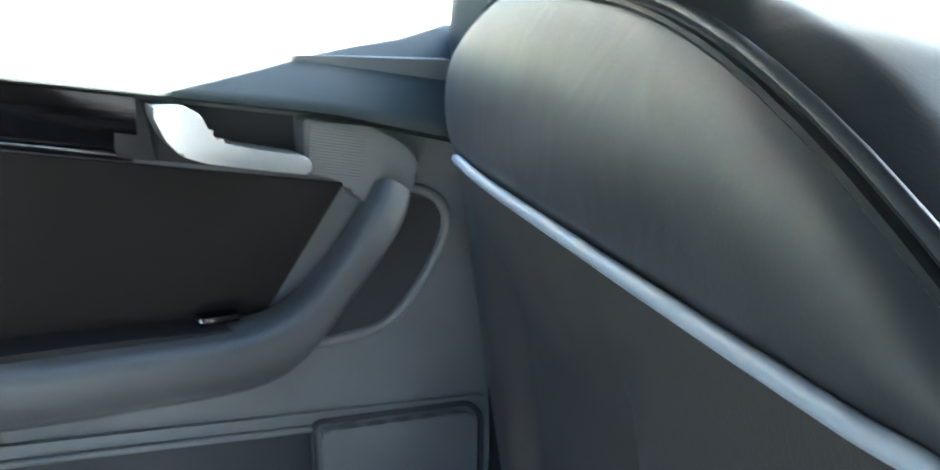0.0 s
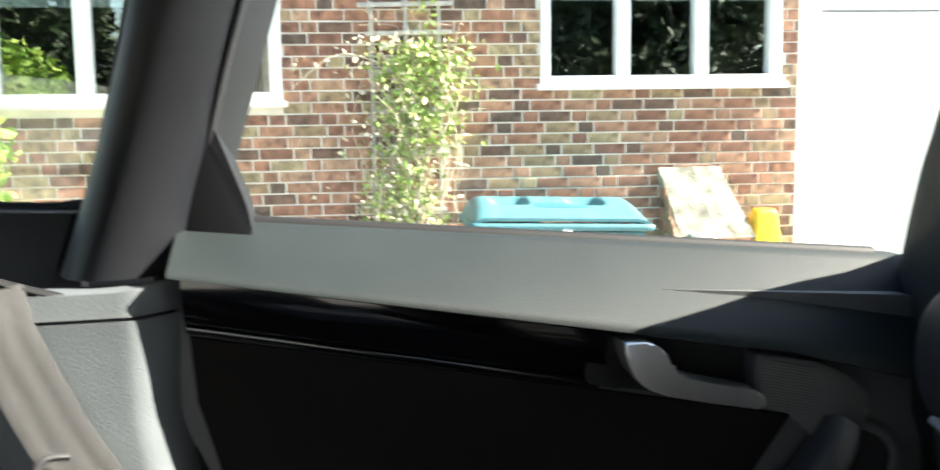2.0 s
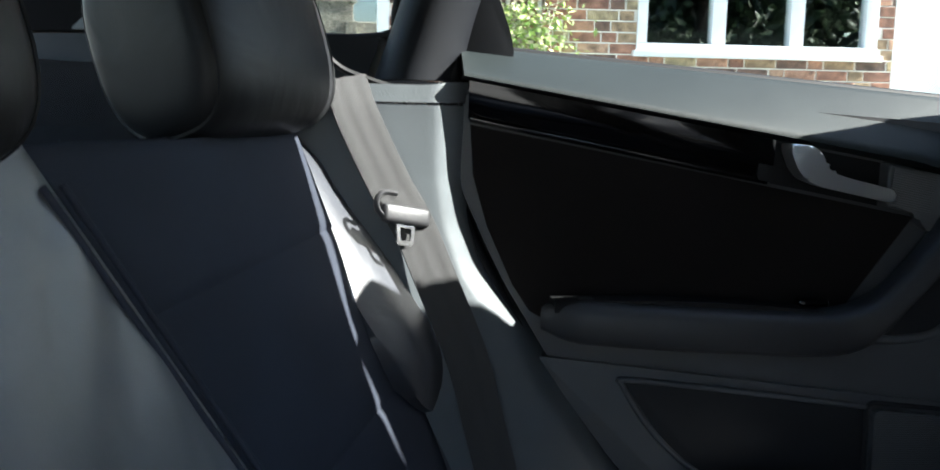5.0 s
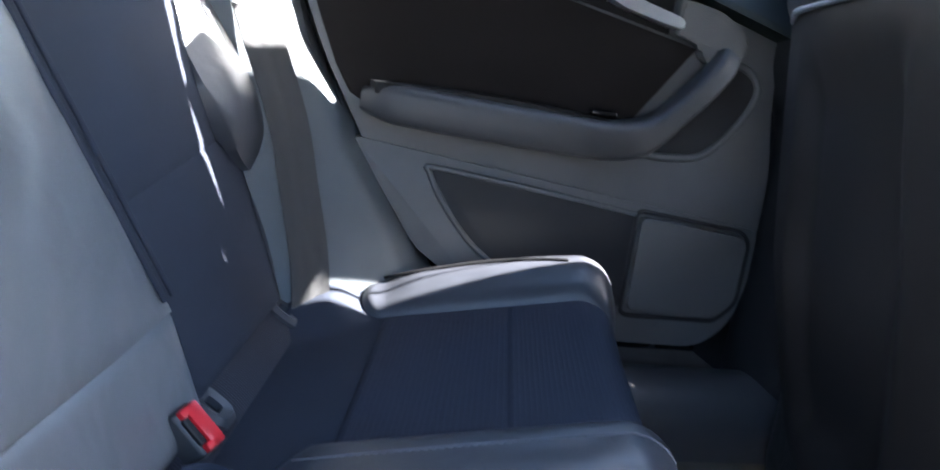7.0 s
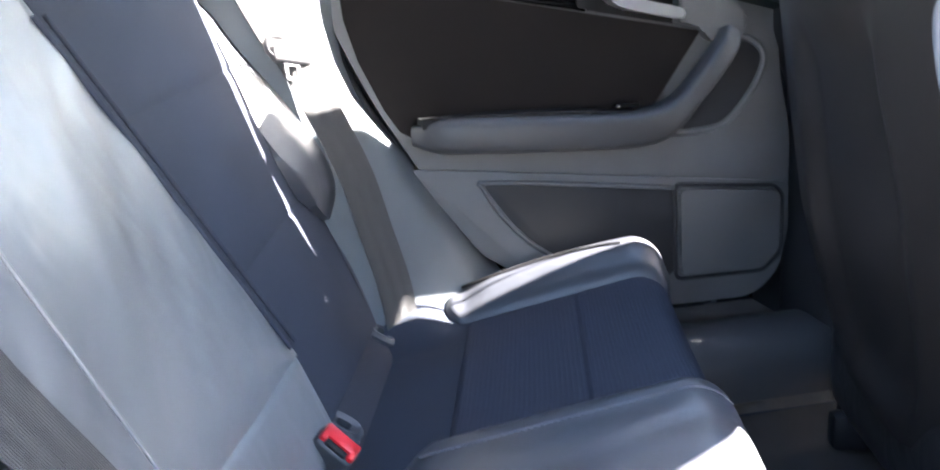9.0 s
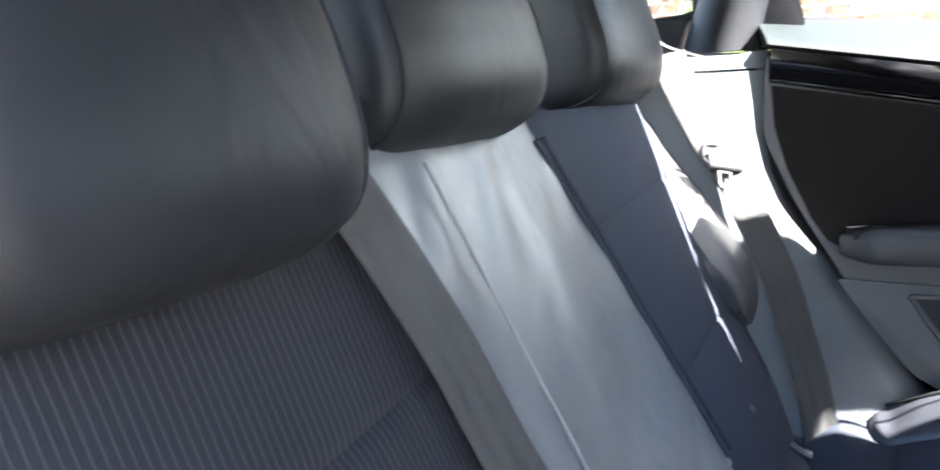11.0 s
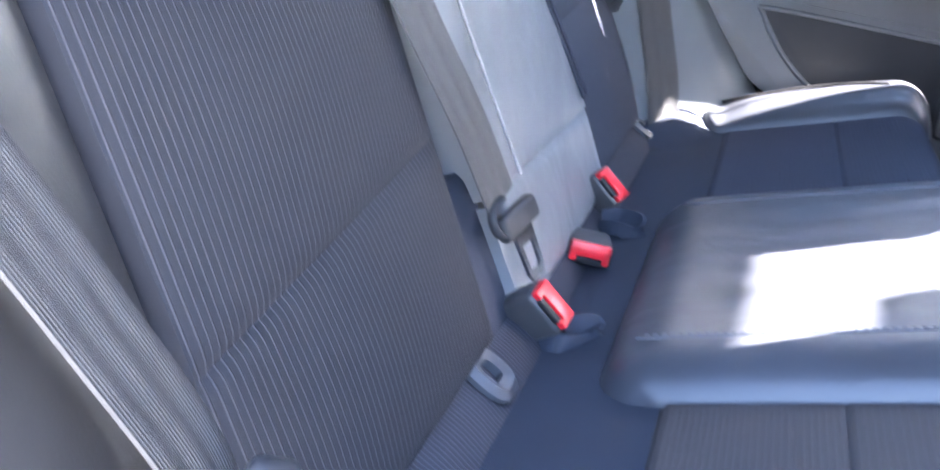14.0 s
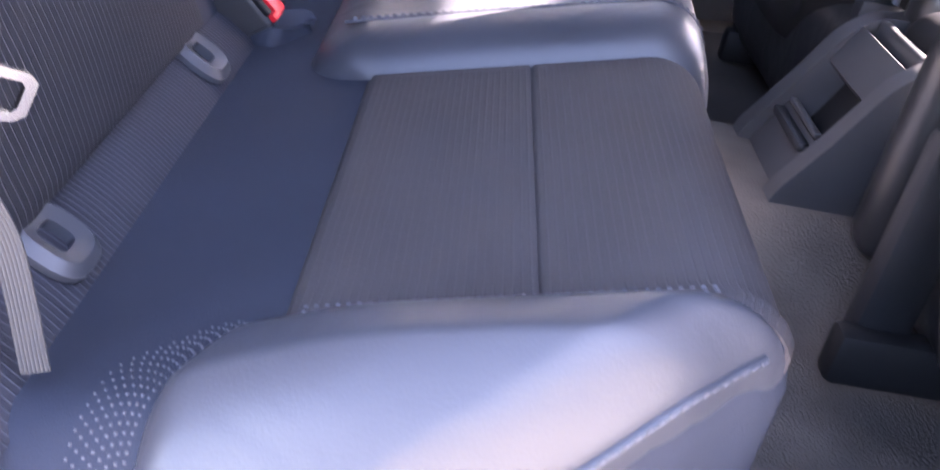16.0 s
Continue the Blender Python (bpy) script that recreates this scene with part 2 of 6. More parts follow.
def sweep(name, pts, ring, up=(0, 0, 1), scale=None, caps=True, closed=False, angle=50):
    """A section (2D ring: across, up) along a line. scale(t) shrinks it."""
    P = [Vector(p) for p in pts]
    up, m, k = Vector(up), len(P), len(ring)
    verts, faces, uvs = [], [], []
    dist = 0
    for i, p in enumerate(P):
        a, b = (P[i - 1], P[(i + 1) % m]) if closed else (P[max(i - 1, 0)], P[min(i + 1, m - 1)])
        tang = (b - a).normalized()
        side = tang.cross(up).normalized()
        top = side.cross(tang)
        if i:
            dist += (p - P[i - 1]).length
        s = scale(i / max(1, m - 1)) if scale else 1.0
        acc = 0
        for q, (x, y) in enumerate(ring):
            if q:
                acc += math.hypot(x - ring[q - 1][0], y - ring[q - 1][1])
            verts.append(p + side * x * s + top * y * s)
            uvs.append((acc, dist))
    for i in range(m if closed else m - 1):
        for q in range(k):
            a, b = i * k + q, i * k + (q + 1) % k
            c, d = ((i + 1) % m) * k + (q + 1) % k, ((i + 1) % m) * k + q
            faces.append((a, b, c, d))
    if caps and not closed:
        faces.append(tuple(range(k - 1, -1, -1)))
        faces.append(tuple((m - 1) * k + q for q in range(k)))
    return mesh_from(name, verts, faces, uvs, angle)


def oval(rx, ry, n=14, power=2.0):
    out = []
    for i in range(n):
        c, s = math.cos(2 * math.pi * i / n), math.sin(2 * math.pi * i / n)
        out.append((rx * math.copysign(abs(c) ** (2 / power), c), ry * math.copysign(abs(s) ** (2 / power), s)))
    return out


def rbox(size, r=0.004, seg=3, at=(0, 0, 0), turn=None):
    bm = bmesh.new()
    bmesh.ops.create_cube(bm, size=1)
    bmesh.ops.scale(bm, vec=size, verts=bm.verts)
    bmesh.ops.bevel(bm, geom=list(bm.edges), offset=min(r, min(size) * 0.49), segments=seg, profile=0.5, affect="EDGES")
    bmesh.ops.transform(bm, matrix=Matrix.Translation(at) @ (turn.to_4x4() if turn is not None else Matrix()), verts=bm.verts)
    return bm


def blob(name, f, nu=28, nv=20, angle=60):
    """A closed rounded body: f(a, b), a round in [0, 2 pi), b from -pi/2 to pi/2."""
    verts, faces = [], []
    for j in range(1, nv):
        for i in range(nu):
            verts.append(Vector(f(2 * math.pi * i / nu, -math.pi / 2 + math.pi * j / nv)))
    s, n = len(verts), len(verts) + 1
    verts += [Vector(f(0, -math.pi / 2)), Vector(f(0, math.pi / 2))]
    for j in range(nv - 2):
        for i in range(nu):
            faces.append((j * nu + i, j * nu + (i + 1) % nu, (j + 1) * nu + (i + 1) % nu, (j + 1) * nu + i))
    for i in range(nu):
        faces.append((s, (i + 1) % nu, i))
        faces.append((n, (nv - 2) * nu + i, (nv - 2) * nu + (i + 1) % nu))
    return mesh_from(name, verts, faces, None, angle)


def spow(v, p):
    return math.copysign(abs(v) ** p, v)


def ramp01(v, a, b):
    t = min(1.0, max(0.0, (v - a) / (b - a)))
    return t * t * (3 - 2 * t)


def ribbon(name, pts, across, half, thick, wave=0.0):
    """A strap along pts; across is its width direction, or a list of them."""
    P = [Vector(p) for p in pts]
    A = [Vector(a).normalized() for a in across] if isinstance(across, list) else [Vector(across).normalized()] * len(P)
    verts, faces, uvs = [], [], []
    dist = 0
    k = 18
    for i, p in enumerate(P):
        tang = (P[min(i + 1, len(P) - 1)] - P[max(i - 1, 0)]).normalized()
        a = (A[i] - tang * A[i].dot(tang)).normalized()
        nrm = tang.cross(a).normalized()
        if i:
            dist += (p - P[i - 1]).length
        for side in (1, -1):
            for q in range(k + 1):
                s = -1 + 2 * q / k
                verts.append(p + a * half * s + nrm * (side * thick / 2 + wave * math.cos(s * 8.5)))
                uvs.append((half * s, dist))
    w = 2 * (k + 1)
    for i in range(len(P) - 1):
        for q in range(k):
            a, b = i * w + q, i * w + q + 1
            faces += [(a, b, b + w, a + w), (a + k + 1, a + w + k + 1, b + w + k + 1, b + k + 1)]
        for q, r in ((0, k + 1), (k, 2 * k + 1)):
            faces.append((i * w + q, (i + 1) * w + q, (i + 1) * w + r, i * w + r))
    return mesh_from(name, verts, faces, uvs, 60)


# ---- the rear bench: cushion ----


def front_x(y):
    return 0.130 + 0.020 * y + 0.012 * math.exp(-((y - 0.02) / 0.22) ** 2) - 0.024 * ramp01(-y, 0.545, 0.58) - 7.0 * max(0.0, -0.56 - y) ** 1.6


def cushion_z(x, y):
    xf = front_x(y)
    z = 0.643 + 0.27 * x
    lip = xf - 0.045
    if x > lip:
        t = min(1.0, (x - lip) / 0.045)
        z -= 0.27 * (x - lip) * 0.6 + 0.045 * (1 - math.sqrt(max(0.0, 1 - t * t)))
    z += 0.020 * ramp01(y, 0.515, 0.57) * ramp01(x, -0.19, -0.08) + 0.014 * ramp01(-y, 0.53, 0.575) * ramp01(x, -0.19, -0.06)
    z += 0.042 * ramp01(y, 0.46, 0.55) * ramp01(-x, 0.12, 0.19)   # raised far corner beside the belt
    if y > 0.60:
        z -= 0.5 * (y - 0.60) + 6 * (y - 0.60) ** 2
    if y < -0.595:
        z -= 0.5 * (-0.595 - y) + 9 * (-0.595 - y) ** 2
    return z


def pad_on_cushion(name, x0, x1, y0, y1, lift, rim, material, parent, label="", corner=0.0, puff=0.0, nx=26, ny=34, crease=0.0, rib_along_y=False, dip=0.0035, front_rim=False):
    def f(u, v):
        x, y = x0(v) + (x1(v) - x0(v)) * u if callable(x0) else x0 + (x1 - x0) * u, v
        xa, xb = (x0(v), x1(v)) if callable(x0) else (x0, x1)
        if corner:
            for yc, sgn in ((y0, 1), (y1, -1)):
                d = (y - yc) * sgn
                if d < corner:
                    cut = corner - math.sqrt(max(0.0, corner * corner - (corner - d) ** 2))
                    xa = max(xa, (x0(v) if callable(x0) else x0) + cut)
            x = xa + (xb - xa) * u
        e = min(x - xa, y - y0, y1 - y, (xb - x) if front_rim else 9)
        e = max(0.0, min(1.0, e / rim))
        z = cushion_z(x, y) + lift * math.sqrt(1 - (1 - e) ** 2) - dip * (1 - e) ** 2
        z += puff * math.sin(math.pi * u) * math.sin(math.pi * (y - y0) / (y1 - y0))
        if crease:
            z += crease * noise.noise((x * 16, y * 34, 3.0)) * e
        return (x, y, z)
    m = sheet(name, f, 0, 1, y0, y1, nx, ny, (0, 0, -0.022), 50, lambda u, v: ((v, u * 0.12) if rib_along_y else (u * 0.11, v)))
    return part(name, m, material, parent, label)


bench = thing("rear_seat_cushion", "dark blue-black cloth and leather rear bench cushion", "seat", (0.0, 0.0, 0.46))


def cushion_body(u, v):
    x = -0.225 + (front_x(v) + 0.225) * u
    return (x, v, cushion_z(x, v))


part("cushion_base", sheet("cushion_base", cushion_body, 0, 1, -0.655, 0.655, 44, 120, lambda u, v: (0.0, 0.0, -0.16 - 0.05 * u), 60, lambda u, v: (u * 0.34, v)), CLOTH, bench)


def skirt(u, v):
    xf = front_x(v)
    return (xf - 0.003 + 0.004 * math.sin(3.1 * u) - 0.012 * u, v, cushion_z(xf, v) + 0.004 - 0.20 * u)


part("front_skirt", sheet("front_skirt", skirt, 0, 1, -0.65, 0.65, 10, 80, (-0.02, 0, 0), 60), LEATHER, bench)
pad_on_cushion("near_rear_insert", -0.108, 0.0008, -0.553, -0.246, 0.0055, 0.005, RIB_SEAT, bench, dip=0.0, front_rim=False, label="brown-grey ribbed cloth panel")
pad_on_cushion("near_front_insert", lambda y: -0.0008, lambda y: front_x(y) - 0.004, -0.553, -0.246, 0.0055, 0.005, RIB_SEAT, bench, dip=0.0)
pad_on_cushion("far_rear_insert", -0.116, 0.0188, 0.175, 0.520, 0.0055, 0.005, RIB_SEAT_SHADED, bench, dip=0.0, front_rim=False)
pad_on_cushion("far_front_insert", lambda y: 0.0172, lambda y: front_x(y) - 0.004, 0.175, 0.520, 0.0055, 0.005, RIB_SEAT_SHADED, bench, dip=0.0)
pad_on_cushion("middle_pad", lambda y: -0.157, lambda y: front_x(y) + 0.004, -0.252, 0.172, 0.028, 0.048, LEATHER, bench, "raised creased leather middle seat pad", corner=0.05, puff=0.004, nx=44, ny=64, crease=0.0016)
pad_on_cushion("near_bolster", lambda y: -0.150 + 0.032 * (max(0, y + 0.606) / 0.05) ** 2, lambda y: front_x(y) - 0.003, -0.653, -0.557, 0.012, 0.016, LEATHER, bench, "smooth blue-black leather side bolster", corner=0.0, puff=0.008, nx=44, ny=30, crease=0.0012)
pad_on_cushion("far_bolster", lambda y: -0.150, lambda y: front_x(y) + 0.003 - 1.2 * max(0, y - 0.58) ** 1.2, 0.523, 0.65, 0.012, 0.016, LEATHER, bench, corner=0.03, puff=0.008, nx=40, ny=30)


def stitch_row(name, pts, parent, gap=0.006, length=0.0038, lift=0.0012):
    """Raised stitches along a line; joined, as they are too many to pick apart."""
    P = [Vector(p) for p in pts]
    bm = bmesh.new()
    run = 0.0
    for a, b in zip(P, P[1:]):
        seg = (b - a).length
        d = (b - a).normalized()
        side = d.cross(Vector((0, 0, 1)))
        side = (side if side.length > 0.05 else Vector((0, 1, 0))).normalized() * 0.0007
        upv = side.cross(d).normalized() * lift
        while run < seg:
            o = a + d * run
            e = o + d * length
            vs = [bm.verts.new(q) for q in (o - side, o + side, e + side, e - side, o + upv + d * 0.0006, e + upv - d * 0.0006)]
            for ix in ((0, 1, 4), (3, 5, 2), (0, 4, 5, 3), (1, 2, 5, 4)):
                bm.faces.new([vs[q] for q in ix])
            run += gap
        run -= seg
    ob = part(name, bm, THREAD, parent)
    ob["kind"] = "stuff"
    return ob


def on_cushion(x, y, up=0.02):
    return (x, y, cushion_z(x, y) + up)


stitch_row("stitching", [on_cushion(-0.100 + 0.0045 * i, -0.5475, 0.0050) for i in range(40)], bench, 0.0048, 0.0024, 0.0010)
stitch_row("stitching", [on_cushion(-0.100 + 0.0045 * i, -0.5425, 0.0060) for i in range(40)], bench, 0.0048, 0.0024, 0.0010)
stitch_row("stitching", [on_cushion(-0.13 + 0.006 * i, -0.196, 0.0292) for i in range(44)], bench)
stitch_row("stitching", [on_cushion(-0.13 + 0.006 * i, 0.112, 0.0292) for i in range(44)], bench)

for yy in (-0.199, 0.115):
    part("pad_seam", sweep("pad_seam", [on_cushion(-0.135 + 0.006 * i, yy, 0.0278 + 0.004 * math.sin(math.pi * (i + 3) / 50) * 0.45) for i in range(46)], oval(0.0013, 0.0011, 6)), LEATHER, bench)
near_edge = [(-0.150, -0.645), (-0.150, -0.628), (-0.150, -0.608), (-0.147, -0.594), (-0.141, -0.581), (-0.133, -0.569), (-0.122, -0.560), (-0.108, -0.556)]
for k in range(8):
    o = 0.003 + 0.0036 * k
    stitch_row("stitching", smooth_line([on_cushion(x - o * (0.95 if i < 5 else 0.55), y + o * (0.1 if i < 3 else 0.45), 0.0012) for i, (x, y) in enumerate(near_edge)], 4), bench, 0.0038 + 0.0003 * k, 0.0013, 0.0004)
rim_line = smooth_line([on_cushion(x, y, 0.006) for x, y in ((-0.150, -0.646), (-0.10, -0.652), (-0.062, -0.649))] + [on_cushion(front_x(y) - 0.0035, y, 0.010) for y in (-0.638, -0.624, -0.610, -0.596, -0.582, -0.569)], 8)
part("bolster_seam", sweep("bolster_seam", rim_line, oval(0.0028, 0.0024, 8)), LEATHER, bench)
# thin black line drawn for the front belt's shadow across the far bolster
part("bolster_shadow_line", sweep("bolster_shadow_line", smooth_line([(-0.128, 0.588, 0.6405), (-0.084, 0.584, 0.6585), (-0.019, 0.585, 0.6795), (0.045, 0.581, 0.6955), (0.083, 0.572, 0.7025)], 8), oval(0.0030, 0.0022, 8)), RUBBER, bench, "thin dark line drawn for the belt's shadow")
stitch_row("stitching", [p + Vector((0, -0.004, 0.0012)) for p in rim_line], bench, 0.0055, 0.0032, 0.0010)


# ---- the rear bench: backrest ----


def back_x(z):
    return -0.240 - 0.417 * (z - 0.593)


def back_panel(name, y0, y1, z0, z1, lift, material, parent, label="", rim=0.010, bulge=0.0, nu=30, nv=30, crease=0.0, shape=None, edges=(1, 1, 1, 1), drop=0.004):
    """A padded panel on the backrest; z0 and z1 may be functions of y. edges: which of y0, y1, z0, z1 are turned in."""
    za = z0 if callable(z0) else (lambda y: z0)
    zb = z1 if callable(z1) else (lambda y: z1)

    def f(u, v):
        ye = y1(v) if callable(y1) else y1
        ya = y0(v) if callable(y0) else y0
        y = ya + (ye - ya) * u
        a, b = za(y), zb(y)
        z = a + (b - a) * v
        dist = [(y - ya) if edges[0] else 9, (ye - y) if edges[1] else 9, (z - a) if edges[2] else 9, (b - z) if edges[3] else 9]
        e = max(0.0, min(1.0, min(dist) / rim))
        out = lift - drop * (1 - e) ** 2 + bulge * math.sin(math.pi * u) * math.sin(math.pi * v)
        if shape:
            out += shape(y, z)
        if crease:
            out += crease * (noise.noise((y * 15 - z * 7, z * 5, 1.0)) + 0.4 * noise.noise((y * 34 - z * 19, z * 8, 7.0)) + 0.15 * noise.noise((y * 70 + z * 21, z * 30, 4.0))) * e
        return (back_x(z) + 0.92 * out, y, z + 0.38 * out)
    m = sheet(name, f, 0, 1, 0, 1, nu, nv, (-0.03, 0, -0.012), 50, lambda u, v: ((y0(v) if callable(y0) else y0) * (1 - u) + (y1(v) if callable(y1) else y1) * u, v * 0.17))
    return part(name, m, material, parent, label)


backrest = thing("split_rear_seat", "dark ribbed cloth rear backrest with leather sides", "car seat", (-0.36, 0.0, 0.60))
part("backrest_core", sheet("core", lambda u, v: (back_x(v) - 0.012, u, v), -0.655, 0.64, 0.50, 1.045, 40, 20, (-0.09, 0, -0.03), 50), CLOTH, backrest)
UP = lambda y: 0.922 + 0.075 * y     # upper seam of the near side
LO = lambda y: 0.770 + 0.080 * y     # lower seam of the near side
back_panel("near_lower_panel", -0.522, -0.210, 0.612, LO, 0.016, RIB_BACK, backrest, "dark ribbed cloth panel", bulge=0.006, drop=0.0025)
back_panel("near_middle_panel", -0.522, -0.210, LO, UP, 0.016, RIB_BACK, backrest, bulge=0.006, drop=0.0025)
back_panel("near_upper_panel", lambda v: -0.5225 - 0.046 * v, -0.212, UP, 1.062, 0.016, RIB_BACK, backrest, bulge=0.002, drop=0.0025)
# same leather as the far bolster; the darker colour stands for weaker light
back_panel("near_side_bolster", -0.655, lambda v: -0.526 - 0.040 * ramp01(v, 0.66, 1.0), 0.58, 1.03, 0.010, LEATHER_SEAT, backrest, "smooth leather side bolster, coloured darker for its shade", rim=0.03, bulge=0.004, crease=0.001)
back_panel("middle_cover", lambda v: -0.158 - 0.115 * v, lambda v: 0.212 - 0.160 * v, lambda y: 0.690 + 0.12 * max(-0.1, -y) * 0.2, 1.055, 0.024, LEATHER_SOFT, backrest, "pale grey creased leather cover on the middle backrest", rim=0.02, bulge=0.010, nu=60, nv=60, crease=0.0040)
back_panel("middle_lower_panel", lambda v: -0.146 - 0.012 * v, 0.216, 0.60, 0.689, 0.021, LEATHER_SOFT, backrest, "plain grey leather lower part of the middle backrest", rim=0.012)
back_panel("split_gap", -0.208, -0.143, 0.60, 0.72, 0.008, CLOTH, backrest, "dark cloth side of the split backrest")
FU = lambda y: 0.925 + 0.050 * y
FL = lambda y: 0.762 + 0.058 * y
back_panel("far_upper_panel", 0.030, 0.462, FU, 1.04, 0.016, CLOTH, backrest, bulge=0.002, drop=0.0020)
back_panel("far_middle_panel", 0.075, 0.458, FL, FU, 0.016, CLOTH, backrest, bulge=0.004, drop=0.0020)
back_panel("far_lower_panel", 0.155, 0.520, 0.612, lambda y: FL(y) - 0.045 * ramp01(y, 0.455, 0.53), 0.016, CLOTH, backrest, bulge=0.004, drop=0.0020)
back_panel("far_lower_bolster", 0.505, 0.650, 0.605, 0.765, 0.022, LEATHER, backrest, rim=0.045, bulge=0.014, drop=0.014)
back_panel("far_side_bolster", 0.442, 0.655, lambda y: 0.850 - 0.106 * math.sqrt(max(0.0, 1 - ((y - 0.553) / 0.112) ** 2)), 1.04, 0.022, LEATHER, backrest, "smooth leather side bolster", nu=44, nv=44, rim=0.045, drop=0.012, bulge=0.012, shape=lambda y, z: 0.02 * math.exp(-((z - 0.80) / 0.07) ** 2) - 0.015 * ramp01(z, 0.88, 1.0))
part("lower_strip", sheet("lower_strip", lambda u, v: (-0.258 + 0.056 * v, u, 0.617 - 0.036 * v + 0.006 * math.sin(math.pi * v)), -0.645, 0.645, 0, 1, 60, 8, (-0.02, 0, -0.02), 50, lambda u, v: (u, v * 0.066)), RIB_STRIP, backrest, "ribbed cloth strip below the backrest")
for yy in (-0.030, -0.012):
    part("piping_seam", sweep("seam", [(back_x(z) + 0.0235, yy + 0.226 - 0.438 * (z - 0.69), z + 0.010) for z in [0.70 + 0.035 * i for i in range(10)]], oval(0.0024, 0.0024, 8)), CLOTH, backrest)
part("piping_seam", sweep("seam", [(back_x(z) + 0.033, -0.158 + 0.19 * (0.945 - z), z + 0.012) for z in [0.70 + 0.035 * i for i in range(10)]], oval(0.0016, 0.0016, 8)), LEATHER_SOFT, backrest)

knob = thing("release_knob", "round dark release knob in the top of the backrest", "knob", (-0.40, -0.535, 1.02))
for nm, r0, h, m_ in (("collar", 0.0105, 0.0015, LINING), ("button", 0.0080, 0.0025, LINING)):
    part(nm, sweep(nm, [Vector((-0.402, -0.538, 1.022)) + Vector((0.92, 0, 0.38)) * q for q in (0.0, h * 0.7, h)], oval(r0, r0, 20), up=(0, 1, 0), scale=lambda q: 1 - 0.12 * q * q), m_, knob)

# ---- anchor guides and buckles ----


def isofix(at):
    t = thing("child_seat_anchor", "grey plastic child seat anchor guide in the bench", "anchor guide", at, "child seat anchors")
    turn = Euler((0, radians(-58), 0)).to_matrix()
    outer = [(0.021 * spow(math.cos(a), 0.6), 0.023 * spow(math.sin(a), 0.8)) for a in [2 * math.pi * i / 24 for i in range(24)]]
    inner = [(0.0080 * spow(math.cos(a), 0.5), 0.0085 * spow(math.sin(a), 0.5)) for a in [2 * math.pi * i / 24 for i in range(24)]]
    verts, faces = [], []
    for lvl, ring, d in ((0, outer, 0.0), (1, outer, 0.004), (2, [(0.6 * x + 0.4 * p, 0.6 * y + 0.4 * q) for (x, y), (p, q) in zip(outer, inner)], 0.0085), (3, inner, 0.006), (4, inner, -0.02)):
        for x, y in ring:
            verts.append(Vector(at) + turn @ Vector((d, x, y * 1.0)))
    for lvl in range(4):
        for i in range(24):
            a, b = lvl * 24 + i, lvl * 24 + (i + 1) % 24
            faces.append((a, b, b + 24, a + 24))
    part("bezel", mesh_from("bezel", verts, faces), ANCHOR, t)
    part("pocket", prism("pocket", [(-0.009, -0.010), (0.009, -0.010), (0.009, 0.010), (-0.009, 0.010)], lambda a, b, d: Vector(at) + turn @ Vector((d, a, b)), -0.022, -0.012), RUBBER, t)
    return t


ANCHOR = node_mat("anchor_plastic", (0.040, 0.043, 0.051), 0.45, stain=0.05)
BUCKLE = node_mat("buckle_plastic", (0.035, 0.035, 0.038), 0.45, grain=0.3, grain_scale=900)
BUCKLE_GREY = node_mat("grey_buckle_plastic", (0.040, 0.041, 0.044), 0.6, spec=0.25, grain=0.3, grain_scale=900)
TONGUE_GREY = node_mat("tongue_plastic", (0.022, 0.023, 0.026), 0.55, spec=0.2, stain=0.06)
for yy in (-0.246, -0.500, 0.236, 0.505):
    isofix((-0.229, yy, 0.605))


def buckle(at, toward, wide, body_mat=None):
    """A belt buckle whose end with the red button looks along toward; wide is the long side of that end."""
    t = thing("belt_buckle", "black plastic belt buckle with a red release button", "belt buckle", at, "belt buckles")
    d, s = Vector(toward).normalized(), Vector(wide).normalized()
    s = (s - d * s.dot(d)).normalized()
    n = s.cross(d)
    m = Matrix((s, -n, d)).transposed()
    P = lambda x, y, z: Vector(at) + m @ Vector((x, y, z))

    def block(name, size, r, seg, off, mat_, label=""):
        bm = rbox(size, r, seg)
        bmesh.ops.transform(bm, matrix=Matrix.Translation(P(*off)) @ m.to_4x4(), verts=bm.verts)
        return part(name, bm, mat_, t, label)
    block("housing", (0.042, 0.023, 0.056), 0.005, 3, (0, 0, -0.030), body_mat or BUCKLE)
    block("release_button", (0.038, 0.0135, 0.012), 0.002, 2, (0, 0.0042, -0.003), RED, "bright red release button")
    for sx in (-1, 1):
        block("button_side", (0.007, 0.016, 0.012), 0.002, 2, (sx * 0.0155, 0.000, -0.003), RED)
    block("tongue_slot", (0.024, 0.006, 0.009), 0.001, 1, (0, -0.0062, -0.0030), RUBBER)
    part("stalk", ribbon("stalk", [P(0, 0, -0.05), P(0, -0.002, -0.08), P(0, -0.006, -0.11)], m @ Vector((1, 0, 0)), 0.014, 0.006), BELT, t)
    return t


buckle((-0.212, 0.148, 0.632), (0.60, -0.45, 0.70), (0.55, 0.05, -0.83))
buckle((-0.205, 0.008, 0.606), (0.22, -0.96, 0.12), (0.95, 0.22, -0.12), BUCKLE_GREY)
buckle((-0.204, -0.160, 0.628), (0.62, -0.30, 0.50), (0.55, 0.22, -0.80))
